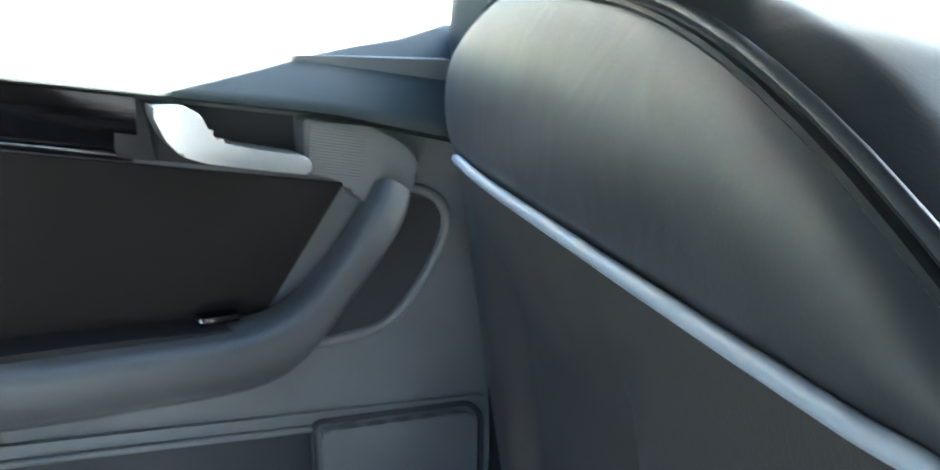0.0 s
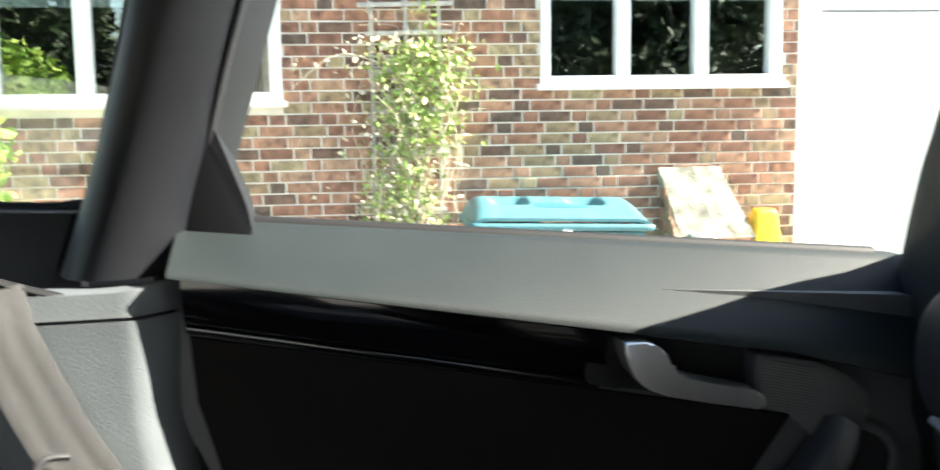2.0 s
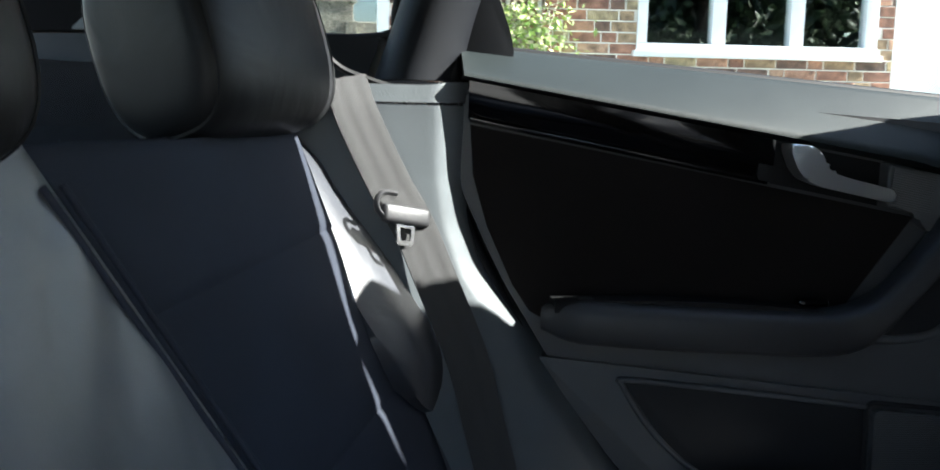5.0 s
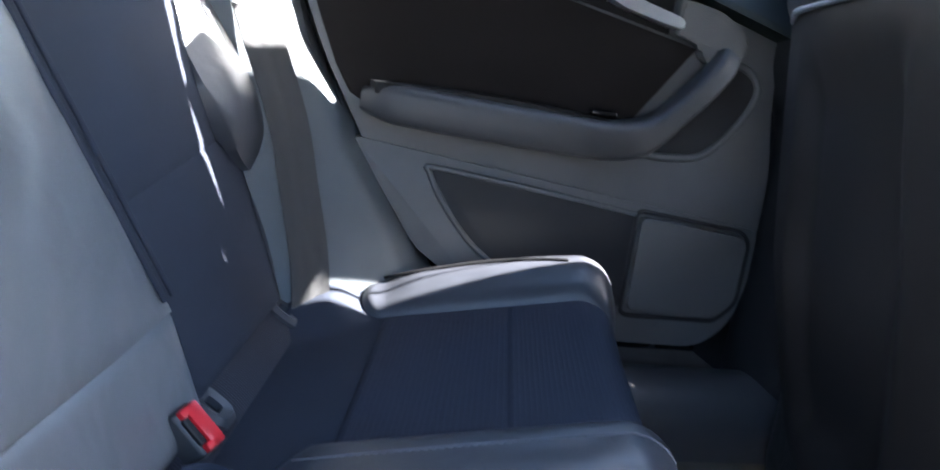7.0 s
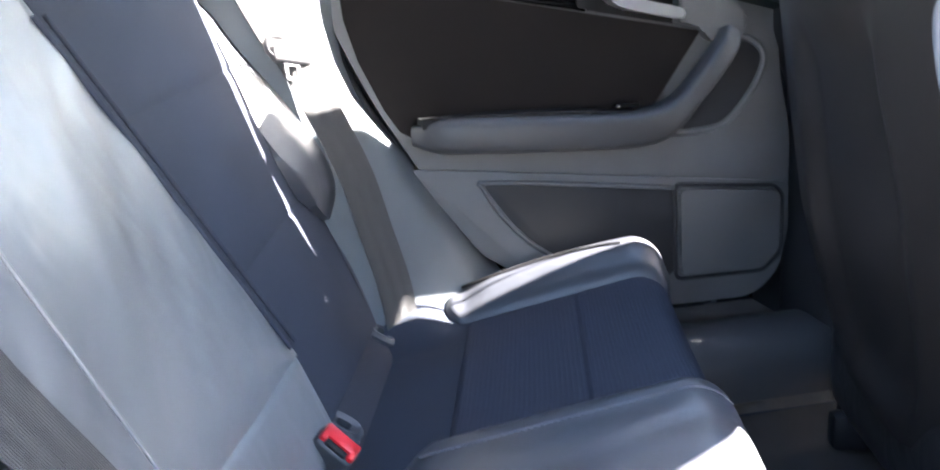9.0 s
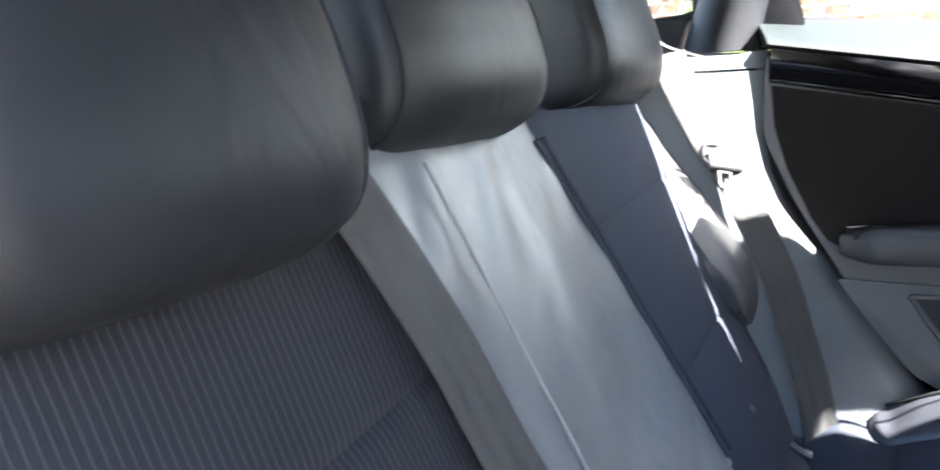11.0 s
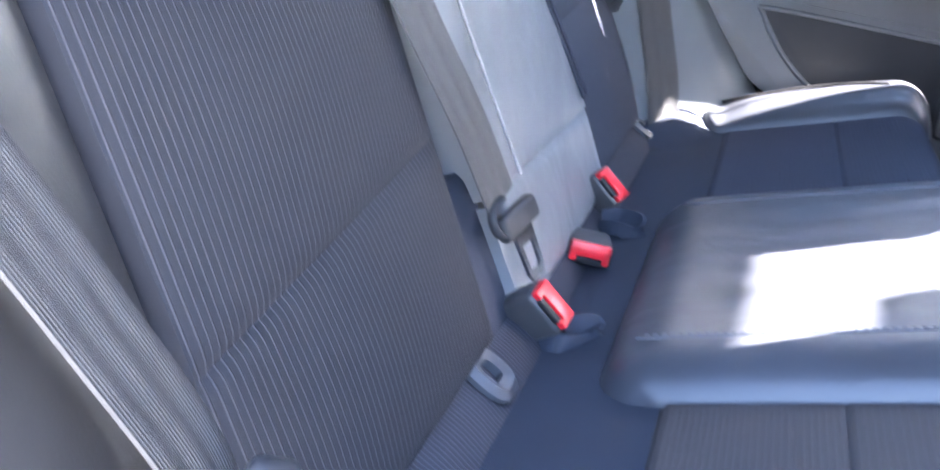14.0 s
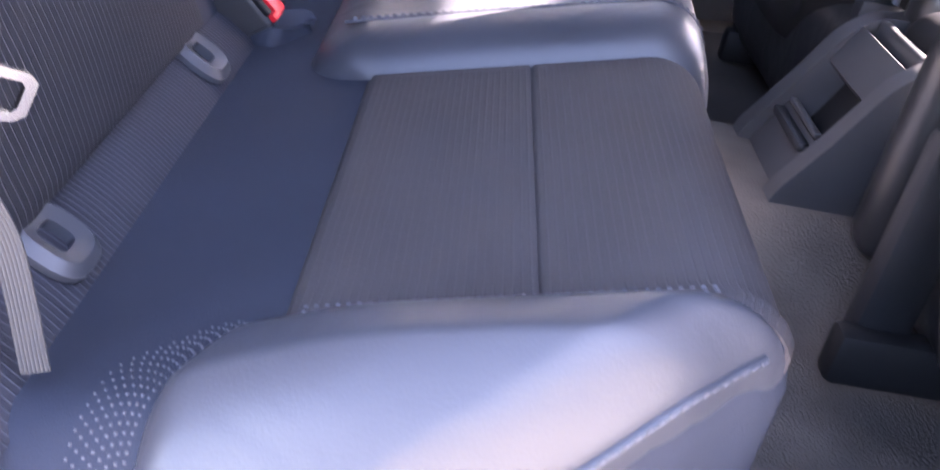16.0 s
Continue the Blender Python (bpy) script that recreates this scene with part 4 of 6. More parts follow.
# quarter panel round the small rear window
wall_piece("quarter_trim_lower", "blue-black trim panel under the rear quarter window", rounded([(-1.0, 0.55), (-0.48, 0.55), (-0.40, 1.10), (-0.383, 1.147), (-1.0, 1.150)], 0.004), side, -0.04, 0.012, UPPER)
wall_piece("quarter_trim_rear", "dark grey slanting trim behind the rear quarter window", rounded([(-1.0, 1.153), (-0.705, 1.152), (-0.650, 1.234), (-0.604, 1.318), (-0.62, 1.42), (-1.0, 1.42)], 0.004), side, -0.04, 0.010, LINING)
wall_piece("quarter_trim_strip", "grey slanting trim strip behind the rear quarter window", rounded([(-0.775, 1.154), (-0.700, 1.154), (-0.648, 1.236), (-0.612, 1.300), (-0.640, 1.270)], 0.004), side, 0.0, 0.014, PILLAR, 0.003)
wall_piece("quarter_trim_top", "dark trim above the rear quarter window", rounded([(-0.615, 1.42), (-0.600, 1.322), (-0.575, 1.345), (-0.49, 1.360), (-0.33, 1.366), (-0.30, 1.42)], 0.004), side, -0.04, 0.010, LINING)
q = part("quarter_window", prism("quarter_window", [(-0.72, 1.14), (-0.37, 1.14), (-0.30, 1.37), (-0.60, 1.37)], side, -0.034, -0.030), CAR_GLASS)
q.visible_shadow = False
tagged(q, "clear rear quarter window with a dark printed border", "window", kind="structure")
part("window_border", sweep("window_border", smooth_line([side(-0.700, 1.155, -0.02), side(-0.55, 1.151, -0.02), side(-0.392, 1.150, -0.02), side(-0.372, 1.19, -0.02), side(-0.33, 1.35, -0.02)], 6), oval(0.006, 0.004, 8), up=(0, 1, 0)), RUBBER, q)

# roof lining with a raised middle, open to the sides above the windows


def roof(u, v):
    x = -0.95 + 1.62 * u
    y = -0.58 + (1.16 - 0.06 * ramp01(x, -0.4, -0.2)) * v
    z = 1.405 - 0.022 * (2 * v - 1) ** 2 - 0.10 * max(0, (0.35 - u) / 0.35) ** 2 - 0.03 * max(0, (u - 0.8) / 0.2) ** 2
    return (x, y, z)


tagged(part("ceiling", sheet("ceiling", roof, 0, 1, 0, 1, 40, 30, (0, 0, 0.04), 50), LINING), "dark cloth roof lining of the car", "roof lining", kind="structure")


def roof_skin(u, v):
    p = roof(u, v)
    return (p[0], p[1] * 1.01, p[2] + 0.055)


tagged(part("roof_panel", sheet("roof_panel", roof_skin, 0, 1, 0, 1, 40, 30, (0, 0, 0.004), 50), CAR_PAINT), "dark painted outer roof panel", "roof panel", kind="structure")
part("front_header", rbox((0.09, 1.22, 0.115), 0.018, 3, (0.715, 0.01, 1.3575)), LINING)
tagged(bpy.data.objects["front_header"], "dark lining over the windscreen edge", "trim panel", kind="structure")
for sgn, nm in ((1, "far"), (-1, "near")):
    yr = 0.512 if sgn > 0 else 0.575
    if sgn > 0:
        rows_p = [(0.45, 0.690, 0.84), (0.80, 0.690, 0.84), (1.0, 0.690, 0.838), (1.07, 0.682, 0.835), (1.12, 0.656, 0.812), (1.17, 0.627, 0.782), (1.21, 0.629, 0.742), (1.26, 0.630, 0.700), (1.32, 0.618, 0.672), (1.37, 0.585, 0.640), (1.42, 0.545, 0.600)]
    else:
        rows_p = [(0.45, 0.665, 0.785), (1.08, 0.665, 0.785), (1.24, 0.620, 0.740), (1.39, 0.555, 0.680)]

    def centre_pillar(u, v, rows_p=rows_p, sgn=sgn):
        z = 0.45 + (rows_p[-1][0] - 0.45) * v
        for (z0, i0, o0), (z1, i1, o1) in zip(rows_p, rows_p[1:]):
            if z0 <= z <= z1 + 1e-6:
                f = (z - z0) / (z1 - z0)
                yi, yo = i0 + (i1 - i0) * f, o0 + (o1 - o0) * f
        a = 2 * math.pi * u
        cx, cy = spow(math.cos(a), 0.7), spow(math.sin(a), 0.7)
        return Vector((0.372 + 0.052 * cx + (0.040 * ramp01(-z, -0.97, -0.86) - 0.020 * cy if sgn > 0 else 0.0), sgn * ((yi + yo) / 2 + (yo - yi) / 2 * cy), z))
    vs, fs, NU, NV = [], [], 28, 44
    for j in range(NV + 1):
        vs += [centre_pillar(i / NU, j / NV) for i in range(NU)]
    for j in range(NV):
        fs += [(j * NU + i, j * NU + (i + 1) % NU, (j + 1) * NU + (i + 1) % NU, (j + 1) * NU + i) for i in range(NU)]
    fs += [tuple(range(NU - 1, -1, -1)), tuple(NV * NU + i for i in range(NU))]
    ob = part("centre_pillar_trim", mesh_from("centre_pillar_trim", vs, fs, None, 60), PLASTIC)
    tagged(ob, "black centre pillar trim between the doors", "pillar", kind="structure")
    rail = smooth_line([(-0.95, 0.56 * sgn, 1.34), (-0.6, 0.575 * sgn, 1.398), (-0.36, 0.560 * sgn, 1.408), (-0.2, yr * sgn, 1.408), (0.1, yr * sgn, 1.408), (0.4, yr * sgn, 1.400), (0.68, 0.57 * sgn, 1.36), (0.95, 0.64 * sgn, 1.15), (1.15, 0.70 * sgn, 1.0)], 6)
    ob = part("roof_rail_trim", sweep("roof_rail_trim", rail, oval(0.028, 0.024, 12), up=(0, 1, 0)), LINING)
    tagged(ob, "dark roof rail trim above the side windows", "trim panel", kind="structure")
    over = smooth_line([(0.375, 0.585 * sgn, 1.412), (0.45, 0.605 * sgn, 1.405), (0.55, 0.615 * sgn, 1.398), (0.70, 0.632 * sgn, 1.372), (0.90, 0.665 * sgn, 1.235), (1.12, 0.715 * sgn, 1.04)], 6)
    ob = part("front_rail_trim", sweep("front_rail_trim", over, oval(0.024, 0.052, 14, 3.0), up=(0, 1, 0)), LINING)
    tagged(ob, "dark roof rail trim above the front door", "trim panel", kind="structure")
# near side: body behind the open doorway
wall_piece("near_quarter_trim", "dark trim panel behind the open doorway", [(-1.0, 0.45), (-0.42, 0.45), (-0.40, 0.80), (-0.46, 1.00), (-0.46, 1.10), (-0.72, 1.14), (-0.66, 1.25), (-0.60, 1.42), (-1.0, 1.42)], lambda a, b, d: Vector((a, -0.675 - d, b)), -0.04, 0.0, PLASTIC)
part("near_pillar", sweep("near_pillar", smooth_line([(-0.42, -0.70, 0.95), (-0.41, -0.70, 1.08), (-0.37, -0.68, 1.22), (-0.28, -0.66, 1.38)], 6), oval(0.035, 0.03, 12), up=(0, 1, 0)), PLASTIC)
tagged(bpy.data.objects["near_pillar"], "dark rear pillar beside the open doorway", "pillar", kind="structure")
tagged(part("hatch_trim", prism("hatch_trim", [(-0.66, 0.45), (0.66, 0.45), (0.66, 1.02), (-0.66, 1.02)], lambda a, b, d: Vector((-1.0 - d, a, b)), 0, 0.04, 0.004), PLASTIC), "dark tailgate trim behind the bench", "trim panel", kind="structure")
tagged(part("parcel_shelf", rbox((0.50, 1.26, 0.025), 0.008, 2, (-0.74, 0.0, 0.985)), LINING), "dark cloth parcel shelf behind the backrest", "parcel shelf", kind="structure")

tagged(part("body_side", prism("body_side", [(-0.9, 0.25), (2.0, 0.25), (2.0, 0.95), (0.9, 1.03), (-0.28, 1.10), (-0.9, 1.12)], dp, -0.170, -0.150), CAR_PAINT), "dark painted body side behind the door trim", "body side", kind="structure")
wall_piece("centre_pillar_lower", "black lower centre pillar trim", rounded([(0.375, 0.45), (0.54, 0.45), (0.50, 1.06), (0.395, 1.08)], 0.02), dp, -0.14, -0.012, PLASTIC)

# ---- floor, sill and tunnel ----


def floor_h(x, y):
    z = 0.415
    z += 0.075 * (1 - ramp01(abs(y - 0.02), 0.09, 0.19)) * ramp01(x, -0.3, 0.0)
    z += 0.10 * ramp01(y - 0.30 * x, 0.565, 0.605) + 0.10 * ramp01(-y, 0.56, 0.64)
    z += 0.002 * noise.noise((x * 9, y * 9, 0))
    return z


tagged(part("floor", sheet("floor", lambda u, v: (u, v, floor_h(u, v)), -0.25, 1.25, -0.66, 0.98, 90, 90, (0, 0, -0.03), 60), CARPET), "worn grey-brown car floor carpet", "carpet", kind="structure")


def far_sill(u, v):
    s = -0.05 + 1.0 * u
    a = math.pi * v
    w = 0.125 - 0.145 * v
    return dp(s, 0.500 + 0.046 * math.sin(a) ** 0.6, w)


tagged(part("door_sill", sheet("door_sill", far_sill, 0, 1, 0, 1, 30, 16, (0, 0, -0.05), 60), CONSOLE), "dark plastic door sill cover", "sill", kind="structure")
tagged(part("sill_near", rbox((1.6, 0.10, 0.12), 0.02, 3, (0.35, -0.70, 0.47)), PLASTIC), "dark plastic door sill cover", "sill", kind="structure")
tagged(part("underbody", rbox((2.2, 1.40, 0.10), 0.02, 2, (0.15, 0.0, 0.30)), RUBBER), "dark car underbody", "underbody", kind="structure")
mat = thing("floor_mat", "dark grey carpet floor mat with a bound edge", "floor mat", (0.33, 0.40, 0.42))
mo = rounded([(0.12, 0.22), (0.60, 0.22), (0.62, 0.735), (0.34, 0.655), (0.14, 0.595)], 0.04, 6)
part("carpet_face", prism("carpet_face", mo, lambda a, b, d: Vector((a, b, floor_h(a, b) + d)), 0.002, 0.013, 0.003), MAT_PILE, mat)
part("bound_edge", sweep("bound_edge", [(a, b, floor_h(a, b) + 0.011) for a, b in mo], oval(0.005, 0.003, 8), closed=True), CLOTH, mat)

# ---- centre console ----
console = thing("centre_console", "grey plastic console end with an open bin", "console", (0.34, 0.0, 0.48))
CX = lambda z: 0.278 + 0.50 * (z - 0.49)


def con_side(y0, y1, nm):
    out = rounded([(0.268, 0.475), (0.272, 0.500), (CX(0.56) - 0.004, 0.56), (CX(0.62), 0.622), (0.372, 0.646), (0.95, 0.655), (0.95, 0.46)], 0.014)
    part(nm, prism(nm, out, lambda a, b, d: Vector((a, d, b)), y0, y1, 0.004), CONSOLE, console)


con_side(-0.042, -0.068, "side_panel")
con_side(0.080, 0.108, "side_panel")
face = lambda a, b, d: Vector((CX(b) + 0.010 - 0.87 * d * 0.6, a, b + d * 0.43))
part("lower_face", prism("lower_face", [(-0.044, 0.475), (0.082, 0.475), (0.082, 0.540), (-0.044, 0.540)], face, -0.02, 0.006, 0.003), CONSOLE, console)
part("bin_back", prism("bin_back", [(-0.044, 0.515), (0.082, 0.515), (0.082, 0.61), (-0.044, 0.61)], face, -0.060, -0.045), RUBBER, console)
part("bin_lip", rbox((0.012, 0.100, 0.010), 0.003, 2, (CX(0.535) - 0.002, 0.019, 0.535)), PLASTIC, console)
part("bin_lip", rbox((0.008, 0.094, 0.006), 0.002, 2, (CX(0.548) + 0.002, 0.019, 0.549)), CONSOLE, console)
part("upper_face", prism("upper_face", [(-0.044, 0.590), (0.082, 0.590), (0.082, 0.632), (-0.044, 0.632)], face, -0.03, 0.006, 0.004), CONSOLE, console)
# lid leather set darker than the bench's, as shade put into its colour
part("armrest_box", rbox((0.44, 0.122, 0.090), 0.035, 5, (0.605, 0.019, 0.625)), HEADREST, console, "blue-black leather console lid")
part("lid_band", rbox((0.012, 0.120, 0.045), 0.005, 3, (0.376, 0.019, 0.622)), CONSOLE, console)

# ---- front seats ----


def front_seat(yc, outer, inner, wing, sgn, label, back=0.0, drop=0.085, base=(0.06, 0.62)):
    """outer and inner: half widths of the backrest towards the door and towards the console; wing: the same of the padded sides in front of the shell. back: how far the seat is slid back; drop: how far its inner shoulder falls; base: the cushion's two sides. sgn: +1 where the door lies towards larger y."""
    t = thing("front_seat", label, "car seat", (0.45, yc, 0.45), "front seats")
    wide = outer + 0.245

    def span(c, z):
        """Half width on the side of c at the height z."""
        if c > 0:
            return outer * (0.92 + 0.08 * ramp01(z, 1.0, 1.03) - 0.13 * ramp01(z, 1.07, 1.18))
        low = min(1.0, max(0.0, (z - 0.53) / 0.25))
        return inner * (0.40 + 0.60 * math.sin(low * math.pi / 2)) * (1 - 0.11 * ramp01(z, 0.80, 0.94) + 0.26 * ramp01(z, 0.96, 1.045))

    def lean(z):
        return 0.264 - back + 0.14 * max(0, 1.02 - z) + 0.10 * max(0, 0.75 - z)

    def shell(u, v):
        z = 0.545 + (1.012 + 0.034 * (1 - u) - 0.545) * v
        c = 2 * u - 1
        h = span(c, z) * (1 - (0.25 if c > 0 else 0.0) * (1 - v) ** 3)
        x = lean(z) + (0.012 * c ** 2 if c > 0 else (0.004 + 0.080 * ramp01(-z, -0.99, -0.76)) * abs(c) ** 2.5)
        x += 0.020 * ramp01(c, -0.50, -0.30) * (1 - ramp01(c, 0.55, 0.80)) * (1 - ramp01(v, 0.80, 0.97)) * ramp01(v, 0.03, 0.15)   # hollow for the knees
        return (x, yc + sgn * c * h, z)
    part("back_shell", sheet("back_shell", shell, 0, 1, 0, 1, 64, 40, (0.014, 0, 0), 60), SHELL, t, "smooth brown-black backrest shell with a hollow middle")

    def flank(u, v):
        x0, y0, z = shell(0.0, 0.06 + 0.90 * v)
        return (x0 + 0.010 + 0.20 * u, y0 + sgn * (0.006 + 0.115 * u ** 1.2 - 0.016 * math.sin(math.pi * u)), z + 0.02 * u)
    part("inner_flank", sheet("inner_flank", flank, 0, 1, 0, 1, 16, 30, (0, 0.02 * sgn, 0), 60), LEATHER, t, "smooth leather flank in front of the piping")

    def up(u, v):
        c = 2 * u - 1
        zb = 1.013 + 0.034 * (1 - u)
        zt = 1.142 - (0.030 * c ** 4 if c > 0 else drop * abs(c) ** 2.6)
        z = zb + (zt - zb) * math.sin(v * math.pi / 2)
        h = span(c, z) * (1 - 0.06 * v * v)
        x = lean(1.04) - 0.010 * math.sin(min(1, v * 1.2) * math.pi * 0.75) + 0.050 * (1 - math.cos(v * math.pi / 2)) + (0.012 * c ** 2 if c > 0 else 0.004 * abs(c) ** 2.5)
        return (x, yc + sgn * (c * h + 0.014 * max(0, c) ** 2 * math.sin(math.pi * min(1, v * 1.1))), z)
    part("back_upper", sheet("back_upper", up, 0, 1, 0, 1, 48, 20, (0.09, 0, -0.02), 70), SEAT_BACK, t, "black leather upper back")
    seam = [Vector(up(0.94 - 0.92 * k / 24, 0.70 - 0.16 * (k / 24) ** 3)) + Vector((-0.0005, 0, 0.0005)) for k in range(25)]
    part("top_seam", sweep("top_seam", seam, oval(0.0024, 0.0018, 6)), RUBBER, t)
    part("top_piping", sweep("top_piping", [p + Vector((0.004, 0, 0.0045)) for p in seam], oval(0.0030, 0.0026, 8)), SEAT_BACK, t)

    def bolster(u, v):
        z = 0.50 + 0.61 * v
        a = 2 * math.pi * u
        side_y = spow(math.sin(a), 0.8)
        # the door side flares low down to keep sun off the sill
        h = wing[0] * (1 + 0.22 * ramp01(-z, -0.88, -0.80)) if side_y * sgn > 0 else wing[1] * (0.50 + 0.20 * ramp01(z, 0.50, 0.80) + 0.30 * ramp01(z, 0.92, 0.98))
        h *= 1 - 0.10 * ramp01(z, 1.06, 1.12)
        return (lean(z) + 0.140 + 0.080 * spow(math.cos(a), 0.9), yc + h * side_y, z + 0.010 * math.cos(a))
    vs, fs = [], []
    for j in range(25):
        for i in range(40):
            vs.append(Vector(bolster(i / 40, j / 24)))
    for j in range(24):
        for i in range(40):
            fs.append((j * 40 + i, j * 40 + (i + 1) % 40, (j + 1) * 40 + (i + 1) % 40, (j + 1) * 40 + i))
    fs += [tuple(range(39, -1, -1)), tuple(24 * 40 + i for i in range(40))]
    part("back_cushion", mesh_from("back_cushion", vs, fs, None, 60), LEATHER_SEAT, t, "worn black leather back cushion")
    pipe = [Vector(shell(1.0 - 0.02, 0.99))] + [Vector(shell(u, 1.0)) + Vector((-0.004, 0, 0.002)) for u in (0.9, 0.75, 0.6, 0.45, 0.3, 0.18, 0.09, 0.035)]
    pipe += [] if back else [Vector(shell(0.012, v)) + Vector((-0.002, -0.003 * sgn, 0)) for v in (0.975, 0.9, 0.75, 0.6, 0.45, 0.33, 0.22, 0.13, 0.06, 0.01)]
    part("piping", sweep("piping", smooth_line(pipe, 6), oval(0.0036, 0.0032, 8)), PIPING, t, "pale blue-grey piping")
    part("base_cushion", rbox((0.52 - back, base[1] - base[0], 0.20), 0.06, 5, (0.62 - back / 2, (base[0] + base[1]) / 2, 0.545)), LEATHER_SEAT, t)
    # unseen bolsters added on both sides to keep sun off the floor
    part("sun_block_bolster", rbox((0.50, 0.13, 0.24), 0.035, 4, (0.65 - back, yc + sgn * (wide / 2 + 0.045), 0.595)), LEATHER_SEAT, t)
    part("sun_block_bolster", rbox((0.50, 0.06, 0.22), 0.025, 4, (0.65 - back, (base[0] + 0.03 if sgn > 0 else base[1] - 0.03), 0.585)), LEATHER_SEAT, t)
    part("rail", rbox((0.42, 0.03, 0.05), 0.008, 2, (0.56 - back, yc + wide * 0.36, 0.455)), RUBBER, t)
    part("rail", rbox((0.42, 0.03, 0.05), 0.008, 2, (0.56 - back, yc - wide * 0.36, 0.455)), RUBBER, t)
    part("tilt_bracket", rbox((0.05, 0.03, 0.20), 0.01, 2, (0.39 - back, yc + wide * 0.40, 0.55)), PLASTIC, t)
    part("tilt_bracket", rbox((0.05, 0.03, 0.20), 0.01, 2, (0.39 - back, yc - wide * 0.40, 0.55)), PLASTIC, t)
    h = thing("head_restraint", "black leather front head restraint on two chrome posts", "head restraint", (0.305 - back, yc, 1.13), "head restraints")

    def hr(a, b):
        cy = spow(math.sin(b), 0.55)
        r = max(0.0, math.cos(b)) ** 0.45
        return Vector((0.300 - back + spow(math.cos(a), 0.8) * r * 0.058 + 0.012 * math.sin(a), yc + cy * 0.145, 1.268 + spow(math.sin(a), 0.75) * r * 0.088))
    part("cushion", blob("cushion", hr, 32, 36), HEADREST, h)
    for s2 in (-1, 1):
        part("post", sweep("post", [(0.297 - back, yc + s2 * 0.088, 1.10), (0.299 - back, yc + s2 * 0.088, 1.24)], oval(0.0075, 0.0075, 14), up=(1, 0, 0)), CHROME, h, "chrome post")
        part("post_collar", sweep("post_collar", [(0.297 - back, yc + s2 * 0.088, 1.139 + 0.0018 * k) for k in range(4)], oval(0.024, 0.018, 18), up=(1, 0, 0), scale=lambda q: 1 - 0.25 * q), RUBBER, h)
    return t


front_seat(0.345, 0.262, 0.262, (0.283, 0.310), 1, "black leather front seat with pale piping")
front_seat(-0.415, 0.215, 0.285, (0.215, 0.252), -1, "black leather front seat with pale piping, slid back", 0.06, 0.0, (-0.64, -0.080))

# front end of the cabin
tagged(part("dashboard", rbox((0.40, 1.36, 0.30), 0.08, 5, (1.30, 0.02, 0.83)), PLASTIC), "dark plastic dashboard below the windscreen", "dashboard", kind="structure")
tagged(part("bulkhead", rbox((0.05, 1.40, 0.55), 0.02, 2, (1.38, 0.02, 0.55)), PLASTIC), "dark bulkhead below the dashboard", "bulkhead", kind="structure")
fd = thing("front_door", "dark grey front door panel beside the front seat", "car door", dp(0.75, 0.5, 0))
part("panel", door_plate("panel", rounded([(0.41, 0.56), (1.20, 0.56), (1.20, 1.03), (0.41, 1.085)], 0.02), -0.06, -0.01, 0.006), PLASTIC, fd)
part("armrest", sweep("armrest", [dp(0.5, 0.82, 0.01), dp(0.7, 0.82, 0.03), dp(1.0, 0.83, 0.02)], arm_ring(0.03, 0.035), up=DN), PLASTIC, fd)
# unseen bulge added to stop a strip of sun reaching the sill
part("door_pocket", prism("door_pocket", rounded([(0.45, 0.54), (1.15, 0.54), (1.15, 0.74), (0.45, 0.76)], 0.03), dp, -0.02, 0.10, 0.02), PLASTIC, fd)
g2 = part("window_pane", prism("window_pane", [(0.42, 1.06), (1.15, 1.01), (0.80, 1.33), (0.44, 1.36)], dlean, -0.082, -0.078), CAR_GLASS, fd)
g2.visible_shadow = False

front_belt = thing("seat_belt", "black front seat belt hanging from the centre pillar", "seat belt", (0.42, 0.66, 0.6), "seat belts")
part("webbing", ribbon("webbing", smooth_line([(0.405, 0.612, 1.27), (0.409, 0.638, 1.15), (0.412, 0.653, 1.06), (0.412, 0.653, 0.92), (0.430, 0.657, 0.62)], 6), (0.983, 0.182, 0), 0.022, 0.0024), BELT, front_belt)
part("belt_guide", rbox((0.060, 0.020, 0.030), 0.008, 3, (0.405, 0.610, 1.28)), PLASTIC, front_belt, "black plastic belt guide")
mirror = thing("rear_view_mirror", "black rear view mirror below the windscreen edge", "mirror", (0.80, -0.118, 1.26))
part("housing", rbox((0.035, 0.245, 0.070), 0.016, 4, (0.805, -0.118, 1.262)), PLASTIC, mirror)
part("mirror_glass", rbox((0.004, 0.225, 0.054), 0.0015, 2, (0.7865, -0.118, 1.262)), CHROME, mirror, "mirror glass")
part("stem", sweep("stem", [(0.815, -0.125, 1.28), (0.815, -0.127, 1.33), (0.755, -0.128, 1.38)], oval(0.010, 0.010, 10), up=(0, 1, 0)), PLASTIC, mirror)

# ---- outside: ground, house and yard ----
HO, HU, HN = Vector((0, 6.6, 0)), Vector((0.9656, 0.2599, 0)), Vector((0.2599, -0.9656, 0))


def hp(u, z, w=0.0):
    return HO + HU * u + HN * w + Vector((0, 0, z))


